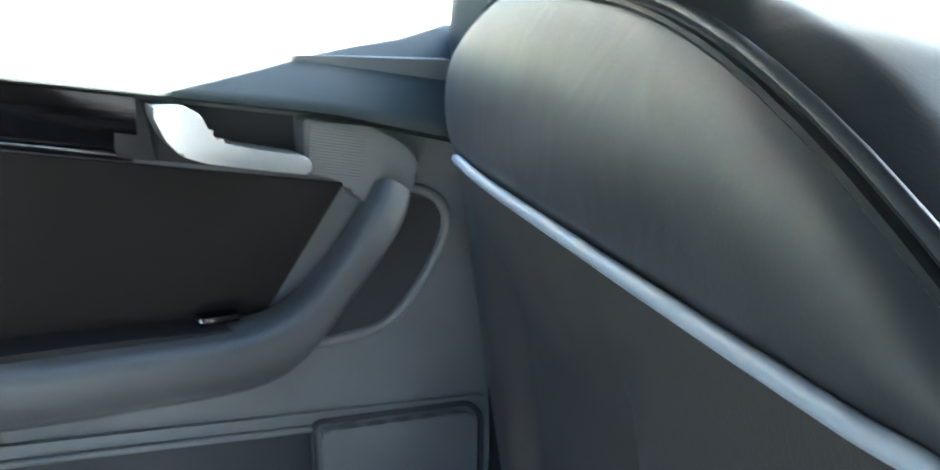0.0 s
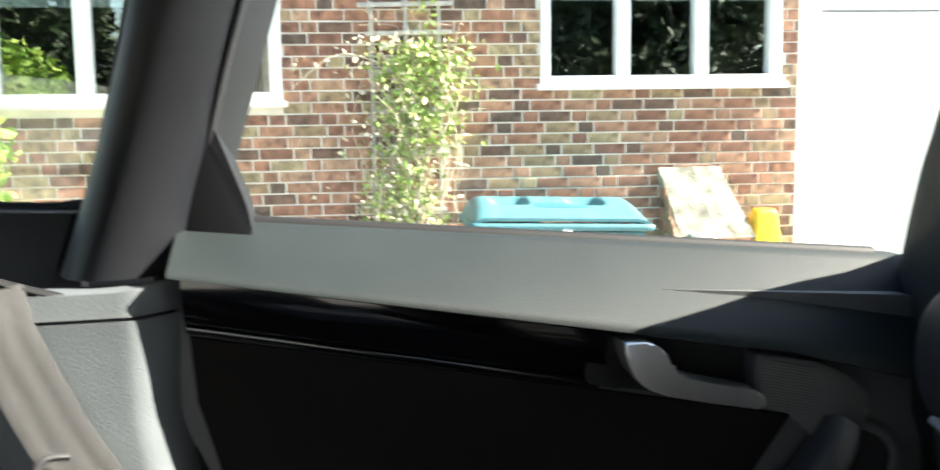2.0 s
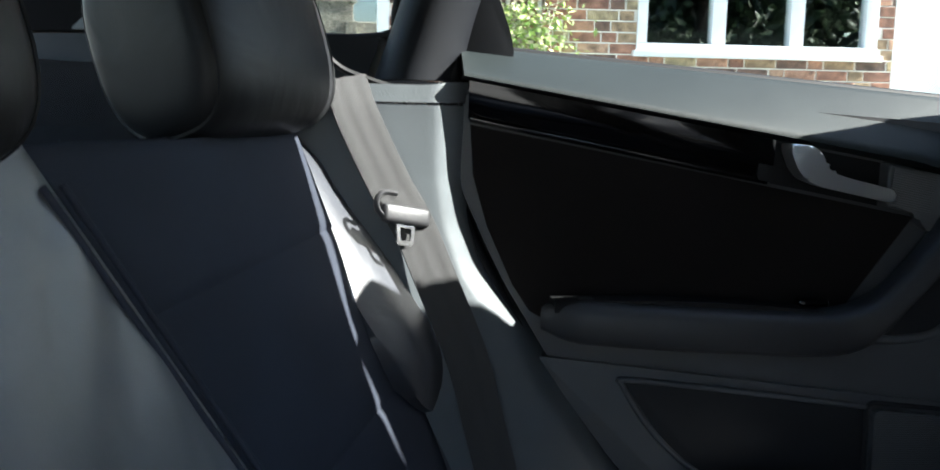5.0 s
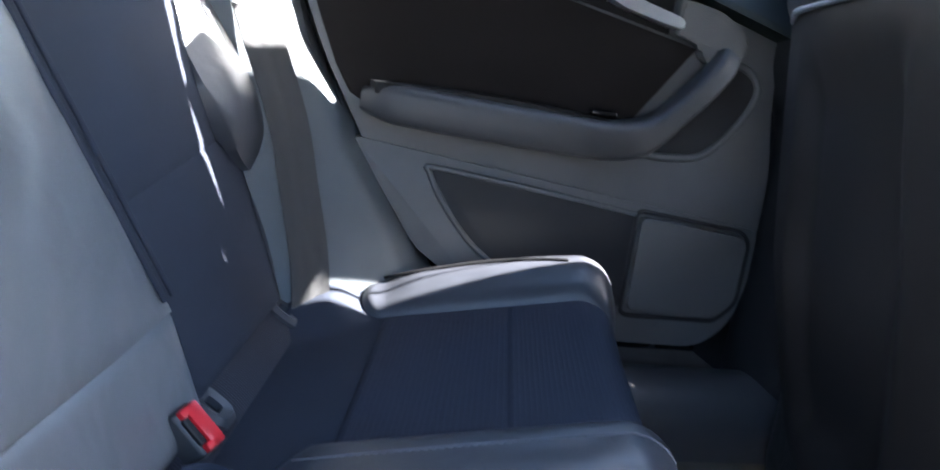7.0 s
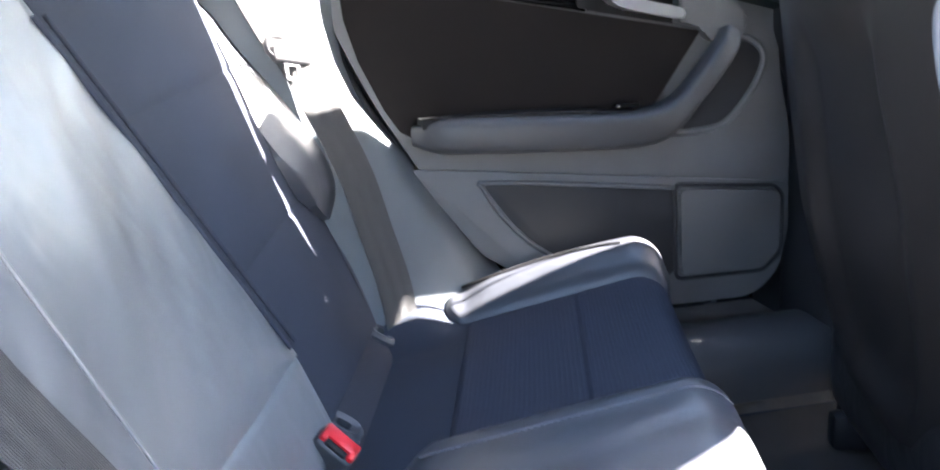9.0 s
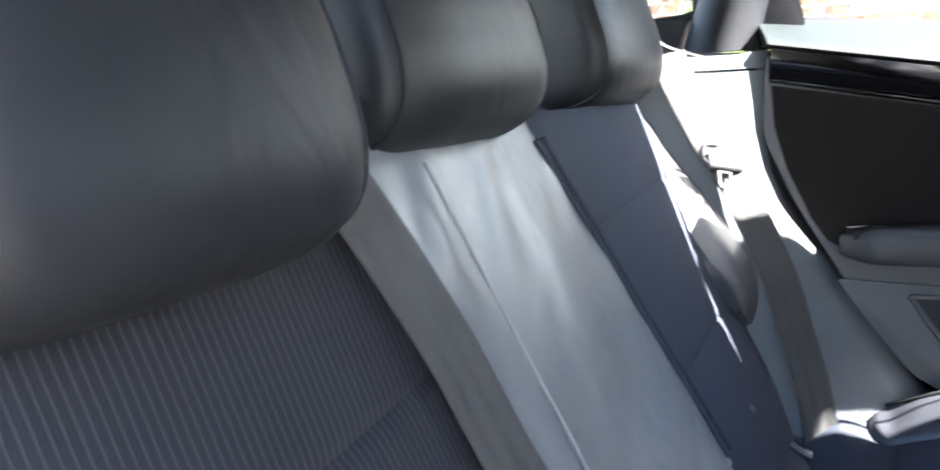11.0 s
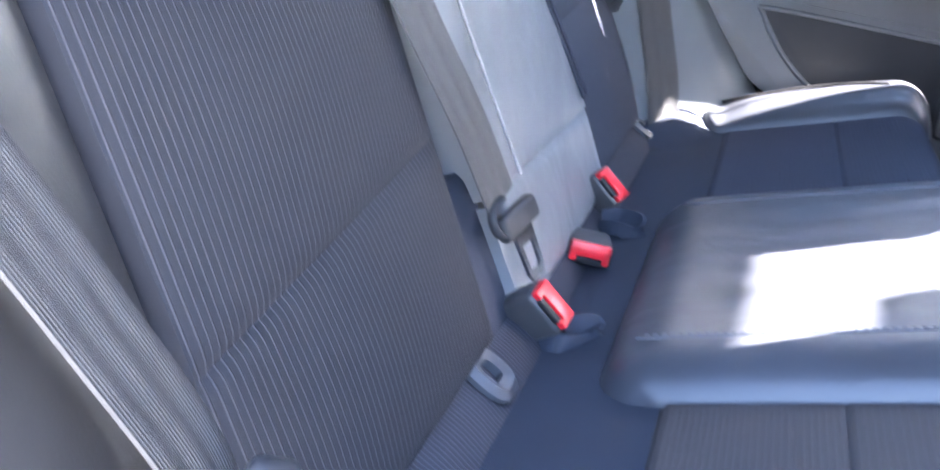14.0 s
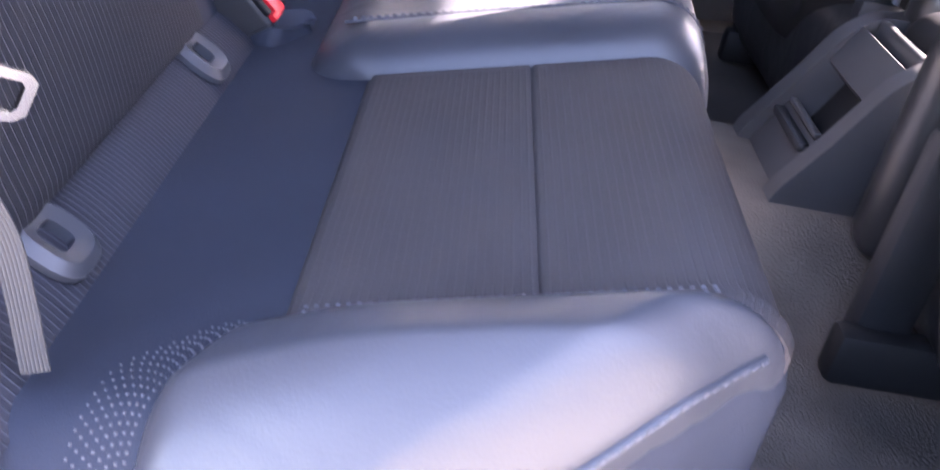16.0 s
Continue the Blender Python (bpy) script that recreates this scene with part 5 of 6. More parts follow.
GROUND = node_mat("pale_concrete", (0.30, 0.29, 0.27), 0.9, grain=0.8, grain_scale=90, stain=0.3, stain_scale=1.5, bump_dist=0.004)
MORTAR = node_mat("mortar", (0.70, 0.645, 0.56), 0.95, grain=0.8, grain_scale=200, stain=0.2, stain_scale=6, bump_dist=0.003)
UPVC = node_mat("white_window_frame", (0.80, 0.80, 0.80), 0.3, stain=0.04)
WHITE = node_mat("white_painted_panel", (0.78, 0.78, 0.76), 0.6, stain=0.06)
TEAL = node_mat("teal_bin_plastic", (0.075, 0.205, 0.235), 0.45, grain=0.3, grain_scale=250, stain=0.15)
TIMBER = node_mat("weathered_timber", (0.46, 0.43, 0.39), 0.85, grain=0.8, grain_scale=120, stain=0.25, stain_scale=25)
STONE = node_mat("pale_stone", (0.48, 0.44, 0.36), 0.9, grain=1.0, grain_scale=45, stain=0.5, stain_scale=11, bump_dist=0.006)
YELLOW = node_mat("yellow_plastic", (0.75, 0.45, 0.02), 0.5, stain=0.1)
BLUE = node_mat("blue_sign", (0.03, 0.07, 0.25), 0.5, stain=0.1)
DIM_WALL = node_mat("dim_wall", (0.035, 0.035, 0.032), 0.9, stain=0.15)
BLIND = node_mat("pale_roller_blind", (0.62, 0.66, 0.66), 0.8, stain=0.04)
HOUSE_GLASS = pane_mat("house_glass", (0.80, 0.84, 0.83), 0.26)


def brick_material(name, per_island):
    m = node_mat(name, (0.3, 0.15, 0.1), 0.9, grain=0.8, grain_scale=160, stain=0.55, stain_scale=17, bump_dist=0.004)
    nt = m.node_tree
    if per_island:
        rnd = nt.nodes.new("ShaderNodeNewGeometry").outputs["Random Per Island"]
    else:
        rnd = nt.nodes.new("ShaderNodeObjectInfo").outputs["Random"]
    ramp = nt.nodes.new("ShaderNodeValToRGB")
    cols = [(0.0, (0.318, 0.155, 0.0989)), (0.20, (0.371, 0.2, 0.129)), (0.36, (0.233, 0.115, 0.0774)), (0.48, (0.307, 0.21, 0.125)), (0.60, (0.403, 0.245, 0.159)), (0.70, (0.159, 0.095, 0.0688)), (0.80, (0.35, 0.27, 0.159)), (0.88, (0.276, 0.14, 0.0989)), (0.94, (0.127, 0.085, 0.0645))]
    ramp.color_ramp.interpolation = "CONSTANT"
    while len(ramp.color_ramp.elements) < len(cols):
        ramp.color_ramp.elements.new(0.5)
    for el, (p, c) in zip(ramp.color_ramp.elements, cols):
        el.position, el.color = p, (*c, 1)
    nt.links.new(rnd, ramp.inputs[0])
    mix = next(n for n in nt.nodes if n.type == "MIX")
    nt.links.new(ramp.outputs[0], mix.inputs[6])
    return m


BRICK_ONE, BRICK_MANY = brick_material("brick", False), brick_material("bricks", True)

gm = bpy.data.meshes.new("ground")
gv, gf = [], []
N = 60
for i in range(N + 1):
    for j in range(N + 1):
        a, b = (i / N * 2 - 1), (j / N * 2 - 1)
        x, y = spow(a, 3) * 900, spow(b, 3) * 900
        gv.append((x, y, 0.02 * noise.noise((x * 0.4, y * 0.4, 0)) if abs(x) < 15 and abs(y) < 15 else 0.0))
for i in range(N):
    for j in range(N):
        k = i * (N + 1) + j
        gf.append((k, k + N + 1, k + N + 2, k + 1))
gm.from_pydata(gv, [], gf)
tagged(part("ground", gm, GROUND), "pale concrete yard", "ground", kind="structure")

# windows: (left, right, bottom of frame, pane edges)
W1 = (-4.06, -2.19, 1.335, ((-3.97, -3.49), (-3.39, -2.87), (-2.77, -2.27)))
W2 = (-0.47, 1.225, 1.425, ((-0.40, 0.05), (0.15, 0.60), (0.70, 1.135)))
W_TOP = 2.55
wall = thing("wall_house", "red-brown brick house wall with pale mortar", "house wall", hp(-1.5, 0), kind="structure")


def house_box(name, u0, u1, z0, z1, w0, w1, mat_, parent, label="", bev=0.0):
    return part(name, prism(name, [(u0, z0), (u1, z0), (u1, z1), (u0, z1)], lambda a, b, d: hp(a, b, d), w0, w1, bev), mat_, parent, label)


U0, U1, ZT = -7.0, 1.34, 4.8
cuts = [(W1[0], W1[1], W1[2], W_TOP), (W2[0], W2[1], W2[2], W_TOP)]
for a, b, c, d in ((U0, W1[0], 0, ZT), (W1[1], W2[0], 0, ZT), (W2[1], U1, 0, ZT), (W1[0], W1[1], 0, W1[2]), (W1[0], W1[1], W_TOP, ZT), (W2[0], W2[1], 0, W2[2]), (W2[0], W2[1], W_TOP, ZT)):
    house_box("mortar_bed", a, b, c, d, -0.25, -0.0025, MORTAR, wall)

rb = random.Random(5)
PX, PZ = 0.1125, 0.075


bricks = []
for row in range(int(3.2 / PZ)):
    z0 = row * PZ + 0.005
    u = U0 - rb.random() * 0.02 + (0.16875 * (row % 2))
    k = (row * 7) % 3
    while u < U1 - 0.02:
        head = (k % 3 == 2) if row % 4 else (k % 2 == 1)
        ln = 0.1025 if head else 0.215
        k += 1
        u1 = min(u + ln + rb.uniform(-0.002, 0.002), U1)
        a = u
        for c0, c1, cz0, cz1 in cuts:
            if z0 + 0.065 > cz0 and z0 < cz1:
                if a < c0 < u1:
                    u1b = c0 - 0.004
                    if u1b - a > 0.03:
                        bricks.append((a, u1b, z0, row))
                    a = None
                    break
                if c0 <= a < c1:
                    if u1 > c1 + 0.03:
                        a = c1 + 0.004
                    else:
                        a = None
                    break
        if a is not None and u1 - a > 0.02:
            bricks.append((a, u1, z0, row))
        u += ln + 0.010


def brick_verts(u0, u1, z0, z1, w, tilt=0.0):
    c = 0.004
    back = [(u0, z0), (u1, z0), (u1, z1), (u0, z1)]
    front = [(u0 + c, z0 + c), (u1 - c, z0 + c), (u1 - c, z1 - c), (u0 + c, z1 - c)]
    return [(a, b, -0.02) for a, b in back] + [(a, b, w - 0.003) for a, b in back] + [(a, b, w + tilt * (i in (0, 1))) for i, (a, b) in enumerate(front)]


BF = [(0, 1, 5, 4), (1, 2, 6, 5), (2, 3, 7, 6), (3, 0, 4, 7), (4, 5, 9, 8), (5, 6, 10, 9), (6, 7, 11, 10), (7, 4, 8, 11), (8, 9, 10, 11)]
near_set, far_set = [], []
for b in bricks:
    full = abs((b[1] - b[0]) - 0.215) < 0.004 or abs((b[1] - b[0]) - 0.1025) < 0.004
    (near_set if (full and -1.05 < b[0] < 1.0 and 0.55 < b[2] < 1.42) else far_set).append(b)
while len(near_set) > 300:
    far_set.append(near_set.pop())
jv, jf = [], []
for u0, u1, z0, row in far_set:
    n0 = len(jv)
    w = 0.002 + rb.uniform(-0.002, 0.003)
    jv += [hp(a, b, c) for a, b, c in brick_verts(u0, u1, z0, z0 + 0.065 + rb.uniform(-0.0015, 0.0015), w)]
    jf += [tuple(n0 + q for q in f) for f in BF]
bmesh_data = bpy.data.meshes.new("brickwork")
bmesh_data.from_pydata([tuple(v) for v in jv], [], jf)
ob = part("brickwork", bmesh_data, BRICK_MANY, wall)
ob["kind"] = "stuff"

# window units


def house_window(spec, blind_z, name):
    a, b, zb, panes = spec
    t = thing(name, "white framed three-light house window", "window", hp((a + b) / 2, zb, 0), kind="structure")
    out = (a, b)
    house_box("frame_bottom", a, b, zb + 0.03, zb + 0.085, -0.09, 0.012, UPVC, t, "", 0.006)
    house_box("frame_top", a, b, W_TOP - 0.07, W_TOP, -0.09, 0.012, UPVC, t, "", 0.006)
    house_box("sill", a - 0.03, b + 0.03, zb - 0.012, zb + 0.030, -0.09, 0.055, UPVC, t, "white sill", 0.006)
    edges = [a] + [0.5 * (p[1] + q[0]) for p, q in zip(panes, panes[1:])] + [b]
    xs = [(a, panes[0][0])] + [(p[1], q[0]) for p, q in zip(panes, panes[1:])] + [(panes[-1][1], b)]
    for p, q in xs:
        house_box("mullion", p, q, zb + 0.085, W_TOP - 0.07, -0.09, 0.010, UPVC, t, "", 0.008)
    for p, q in panes:
        house_box("pane", p - 0.004, q + 0.004, zb + 0.08, W_TOP - 0.065, -0.052, -0.046, HOUSE_GLASS, t).visible_shadow = False
    return t


w1 = house_window(W1, 2.0, "window_1")
w2 = house_window(W2, 2.1, "window_2")
for spec, bz, nm in ((W1, 1.99, "roller_blind"), (W2, 2.03, "roller_blind")):
    for p, q in spec[3]:
        bt = thing(nm, "pale pulled-down roller blind behind the window", "blind", hp(p, bz, -0.12), "roller blinds")
        house_box("fabric", p - 0.03, q + 0.03, bz, W_TOP, -0.064, -0.061, BLIND, bt)
        house_box("bottom_bar", p - 0.03, q + 0.03, bz - 0.015, bz, -0.067, -0.057, UPVC, bt)
# rooms behind the windows; their dimness is put into near-black walls
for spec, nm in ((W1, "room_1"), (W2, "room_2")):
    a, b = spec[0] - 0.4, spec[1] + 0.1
    t = thing(nm, "room behind the window, its dimness put into dark walls", "room", hp(a, 0, -1.5), kind="structure")
    house_box("back_wall", a, b, 0, 2.8, -3.6, -3.5, DIM_WALL, t)
    house_box("side_wall", a - 0.1, a, 0, 2.8, -3.6, -0.26, DIM_WALL, t)
    house_box("side_wall", b, b + 0.1, 0, 2.8, -3.6, -0.26, DIM_WALL, t)
    house_box("room_ceiling", a, b, 2.8, 2.9, -3.6, -0.26, DIM_WALL, t)
    house_box("room_floor", a, b, 0, 0.1, -3.6, -0.26, DIM_WALL, t)

# eaves and roof of the house
rf = thing("house_roof", "dark tiled house roof above the brick wall", "roof", hp(-2.5, ZT, 0), kind="structure")
TILE = node_mat("roof_tile", (0.14, 0.08, 0.06), 0.9, grain=0.6, grain_scale=60, stain=0.3)
part("slope", prism("slope", [(U0 - 0.3, 0.0), (4.7, 0.0), (4.7, 5.0), (U0 - 0.3, 5.0)], lambda a, b, d: hp(a, ZT - 0.1 + 0.62 * b + d * 0.8, 0.35 - 0.78 * b), 0.0, 0.10), TILE, rf)
house_box("fascia", U0 - 0.3, 4.7, ZT - 0.22, ZT - 0.02, 0.28, 0.31, UPVC, rf)

# white garage beside the brick wall
ga = thing("garage", "white painted garage front with panel lines", "garage", hp(2.7, 0), kind="structure")
house_box("side_wall", 1.343, 1.50, 0, 3.0, -0.25, 0.0, WHITE, ga)
for z0, z1 in ((0.02, 1.935), (1.945, 2.33)):
    house_box("door_panel", 1.50, 4.3, z0, z1, -0.10, -0.03, WHITE, ga, "", 0.008)
house_box("backing", 1.50, 4.3, 0, 2.33, -0.25, -0.11, DIM_WALL, ga)
house_box("lintel", 1.50, 4.3, 2.335, ZT, -0.25, 0.0, WHITE, ga)
house_box("side_wall", 4.30, 8.5, 0, ZT, -0.25, 0.0, WHITE, ga)

# pale inscribed stone let into the wall
pq = thing("wall_plaque", "pale carved stone plaque set in the brick wall", "plaque", hp(-3.14, 0.60, 0.0))
house_box("slab", -3.318, -2.957, 0.604, 0.784, -0.02, 0.012, STONE, pq, "", 0.004)
for zz, u0, u1 in ((0.745, -3.26, -3.02), (0.715, -3.28, -3.00), (0.685, -3.25, -3.03), (0.655, -3.27, -3.01)):
    house_box("carved_line", u0, u1, zz - 0.007, zz + 0.007, 0.008, 0.0135, TIMBER, pq)

# trellis with a climbing plant
tr = thing("trellis", "weathered grey wooden trellis on the brick wall", "trellis", hp(-1.38, 0.0, 0.03))
for u in (-1.60, -1.375, -1.155):
    house_box("upright", u - 0.013, u + 0.013, 0.02, 2.04 if u == -1.375 else 2.0, 0.012, 0.030, TIMBER, tr, "", 0.002)
for z, l, r in ((1.96, -1.69, -1.06), (1.775, -1.64, -1.07), (1.53, -1.63, -1.1), (1.27, -1.60, -1.1), (0.99, -1.57, -1.1), (0.60, -1.56, -1.12), (0.25, -1.56, -1.12)):
    part("rail", prism("rail", [(l, z), (r, z + 0.012), (r, z + 0.042), (l, z + 0.030)], lambda a, b, d: hp(a, b, d), 0.030, 0.046, 0.002), TIMBER, tr)


def leaf_material(name, c0, c1, c2):
    m = node_mat(name, c0, 0.55, stain=0.2, stain_scale=30)
    nt = m.node_tree
    rnd = nt.nodes.new("ShaderNodeNewGeometry").outputs["Random Per Island"]
    ramp = nt.nodes.new("ShaderNodeValToRGB")
    ramp.color_ramp.elements.new(0.5)
    for el, (p, c) in zip(ramp.color_ramp.elements, ((0.0, c0), (0.5, c1), (1.0, c2))):
        el.position, el.color = p, (*c, 1)
    nt.links.new(rnd, ramp.inputs[0])
    mix = next(n for n in nt.nodes if n.type == "MIX")
    nt.links.new(ramp.outputs[0], mix.inputs[6])
    b = nt.nodes["Principled BSDF"]
    b.inputs["Subsurface Weight"].default_value = 0.0
    return m


LEAF = leaf_material("climber_leaves", (0.20, 0.32, 0.07), (0.36, 0.48, 0.12), (0.60, 0.62, 0.30))
LEAF2 = leaf_material("hedge_leaves", (0.12, 0.25, 0.03), (0.22, 0.36, 0.05), (0.36, 0.46, 0.09))
LEAF3 = leaf_material("tree_leaves", (0.012, 0.026, 0.007), (0.018, 0.036, 0.009), (0.028, 0.05, 0.012))
STEM = node_mat("pale_dry_stem", (0.70, 0.62, 0.46), 0.8, stain=0.25, stain_scale=30)
BARK = node_mat("bark", (0.10, 0.08, 0.06), 0.9, grain=0.8, grain_scale=60, bump_dist=0.01)


def leaves(centres, size, rnd):
    """Folded pointed leaves, four triangles each."""
    verts, faces = [], []
    for c in centres:
        d = Vector((rnd.gauss(0, 1), rnd.gauss(0, 1), rnd.gauss(-0.2, 0.8))).normalized()
        s = d.cross(Vector((rnd.gauss(0, 1), rnd.gauss(0, 1), rnd.gauss(0, 1)))).normalized()
        n = d.cross(s)
        L = size * rnd.uniform(0.6, 1.4)
        k = len(verts)
        verts += [c, c + d * L * 0.5 + s * L * 0.28 + n * L * 0.1, c + d * L, c + d * L * 0.5 - s * L * 0.28 + n * L * 0.1, c + d * L * 0.5]
        faces += [(k, k + 1, k + 4), (k + 1, k + 2, k + 4), (k + 2, k + 3, k + 4), (k + 3, k, k + 4)]
    me = bpy.data.meshes.new("foliage")
    me.from_pydata([tuple(v) for v in verts], [], faces)
    return me


rp = random.Random(11)
cl = thing("climbing_plant", "straggling yellow-green climbing plant with pale dry stems on the trellis", "climbing plant", hp(-1.38, 0.0, 0.06))
for k in range(46):
    u, z, w = -1.38 + rp.uniform(-0.12, 0.12), 0.02, 0.06 + rp.uniform(0, 0.05)
    pts = [hp(u, z, w)]
    top = rp.uniform(0.5, 1.85)
    drift = rp.uniform(-0.25, 0.25)
    while z < top:
        z += 0.14
        u += rp.uniform(-0.07, 0.07) + drift * 0.1
        w = max(0.03, w + rp.uniform(-0.035, 0.035))
        pts.append(hp(u, z, w))
    if k % 2 == 0:
        pts.append(pts[-1] + HU * rp.uniform(-0.25, 0.25) + Vector((0, 0, rp.uniform(-0.1, 0.12))) + HN * 0.03)
    part("stem", sweep("stem", smooth_line(pts, 4), oval(0.004, 0.004, 5), scale=lambda t: 1 - 0.6 * t), STEM, cl)
part("stem", sweep("stem", smooth_line([hp(-1.55, 1.60, 0.05), hp(-1.75, 1.66, 0.08), hp(-1.90, 1.62, 0.10), hp(-2.05, 1.50, 0.10), hp(-2.12, 1.44, 0.1)], 5), oval(0.004, 0.004, 5)), STEM, cl)


def climber_points(n, z0, z1, uc, su, rnd):
    out = []
    for _ in range(n):
        z = rnd.uniform(z0, z1)
        out.append(hp(uc + rnd.gauss(0, su), z, 0.05 + abs(rnd.gauss(0, 0.06))))
    return out


cp = climber_points(950, 1.05, 1.72, -1.30, 0.15, rp) + climber_points(380, 0.55, 1.05, -1.42, 0.12, rp) + climber_points(140, 0.05, 0.6, -1.40, 0.14, rp) + climber_points(70, 1.55, 1.80, -1.25, 0.17, rp) + climber_points(25, 1.35, 1.75, -1.0, 0.1, rp) + [hp(-1.25 + rp.gauss(0, 0.05), 1.93 + rp.gauss(0, 0.06), 0.06) for _ in range(20)]
o = part("foliage", leaves(cp, 0.050, rp), LEAF, cl)
o["kind"] = "stuff"
o = part("dry_foliage", leaves(climber_points(760, 0.2, 1.78, -1.40, 0.18, rp) + [hp(-1.6 - 0.5 * rp.random(), 1.62 + rp.gauss(0, 0.04), 0.09) for _ in range(18)], 0.042, rp), STEM, cl)
o["kind"] = "stuff"

# hedge at the wall
he = thing("bush", "bright green leafy bush against the brick wall", "bush", hp(-4.6, 0.0, 0.5))
hc = []
for _ in range(5600):
    a, b = rp.uniform(0, 2 * math.pi), rp.uniform(-0.4, 1)
    r = 0.75 + 0.30 * noise.noise((math.cos(a) * 2, math.sin(a) * 2, b * 3))
    r *= rp.uniform(0.75, 1.03)
    cz = 0.95 + 0.92 * b
    rad = r * math.sqrt(max(0.02, 1 - max(0, b) ** 2.2))
    hc.append(hp(-4.45 + rad * math.cos(a) * 0.95, cz, 0.75 + 0.62 * rad * math.sin(a)))
o = part("foliage", leaves(hc, 0.075, rp), LEAF2, he)
o["kind"] = "stuff"
for k in range(12):
    a = rp.uniform(0, 6.3)
    part("branch", sweep("branch", smooth_line([hp(-4.45, 0, 0.75), hp(-4.45 + 0.2 * math.cos(a), 0.5, 0.75 + 0.2 * math.sin(a)), hp(-4.45 + 0.5 * math.cos(a), 1.3, 0.75 + 0.4 * math.sin(a))], 4), oval(0.012, 0.012, 6), scale=lambda t: 1 - 0.7 * t), BARK, he)

# teal storage bin with a domed lid and two hand hollows
bn = thing("grit_bin", "teal plastic storage bin with a domed lid", "storage bin", hp(-0.46, 0, 0.45))
BU0, BU1 = -1.03, 0.075


def bin_p(u, z, w):
    return hp(u, z + 0.03 - 0.03 * (u + 0.46), w)


part("tub", prism("tub", rounded([(BU0 + 0.06, 0.0), (BU1 - 0.06, 0.0), (BU1 - 0.015, 0.50), (BU0 + 0.015, 0.50)], 0.03), lambda a, b, d: bin_p(a, b, d), 0.14, 0.72, 0.02), TEAL, bn)


def lid(u, v):
    uu = BU0 + (BU1 - BU0) * u
    w = 0.10 + 0.66 * v
    e = min(u, 1 - u) / 0.10
    z = 0.545 + 0.155 * math.sin(math.pi * min(1, 0.10 + 0.62 * (1 - v))) * math.sqrt(1 - (1 - min(1, e)) ** 2) * 0.92
    for c in (0.24, 0.68):
        z -= 0.085 * math.exp(-(((u - c) / 0.095) ** 6)) * math.exp(-(((v - 0.46) / 0.20) ** 6))
    return bin_p(uu, z, w)


part("lid", sheet("lid", lid, 0, 1, 0, 1, 70, 34, (0, 0, -0.02), 40), TEAL, bn, "domed teal lid with hand hollows")
part("lid_rim", sweep("lid_rim", [bin_p(a, 0.535, d) for a, d in rounded([(BU0 - 0.01, 0.09), (BU1 + 0.01, 0.09), (BU1 + 0.01, 0.77), (BU0 - 0.01, 0.77)], 0.04)], oval(0.018, 0.022, 8), closed=True), TEAL, bn)
part("latch", prism("latch", [(-0.49, 0.46), (-0.43, 0.46), (-0.43, 0.52), (-0.49, 0.52)], lambda a, b, d: bin_p(a, b, d), 0.72, 0.80, 0.004), UPVC, bn)
part("nameplate", sheet("nameplate", lambda u, v: Vector(lid(0.37 + 0.30 * u, 0.66 + 0.12 * v)) + Vector((0, 0, 0.002)), 0, 1, 0, 1, 10, 4, (0, 0, -0.004), 40), node_mat("moulded_band", (0.04, 0.15, 0.19), 0.5), bn, "moulded band with unreadable lettering")

# stone block with a sloping slab
sb = thing("stone_buttress", "small brick buttress capped with sloping pale stone", "buttress", hp(0.65, 0, 0.2))
part("core", prism("core", [(0.36, 0), (0.88, 0), (0.88, 0.42), (0.36, 0.42)], lambda a, b, d: hp(a, b, d), 0.0, 0.36), BRICK_MANY, sb)
for k in range(10):
    for q in range(3):
        bm = rbox((0.008, 0.095, 0.062), 0.003, 1)
        bmesh.ops.transform(bm, matrix=Matrix.Translation(hp(0.352, 0.04 + 0.075 * k, 0.06 + 0.105 * q + 0.05 * (k % 2) - (0.03 if q == 2 else 0))) @ Matrix((HU, -HN, Vector((0, 0, 1)))).transposed().to_4x4(), verts=bm.verts)
        if not (k > 4 and q > (9 - k) * 0.6):
            part("brick", bm, BRICK_ONE, sb)


def slab(u, v):
    z = 0.88 - 0.46 * v + 0.006 * noise.noise((u * 6, v * 9, 2))
    return hp(0.345 + 0.43 * u + 0.14 * v * (0.4 + 0.6 * u), z, 0.03 + 0.33 * v + 0.01 * noise.noise((u * 8, v * 5, 4)))


part("sloping_slab", sheet("sloping_slab", slab, 0, 1, 0, 1, 18, 18, hp(0, 0, -0.06) - hp(0, 0, 0) + Vector((0, 0, -0.05)), 40), node_mat("weathered_slab", (0.27, 0.25, 0.20), 0.9, stain=0.55, grain=0.9, grain_scale=60, bump_dist=0.01), sb, "pale sloping stone slab")
part("side_fill", prism("side_fill", [(0.0, 0.42), (0.36, 0.42), (0.03, 0.84), (0.0, 0.84)], lambda a, b, d: hp(0.36 + d, b, a), 0.0, 0.40), BRICK_MANY, sb)
rs = random.Random(3)
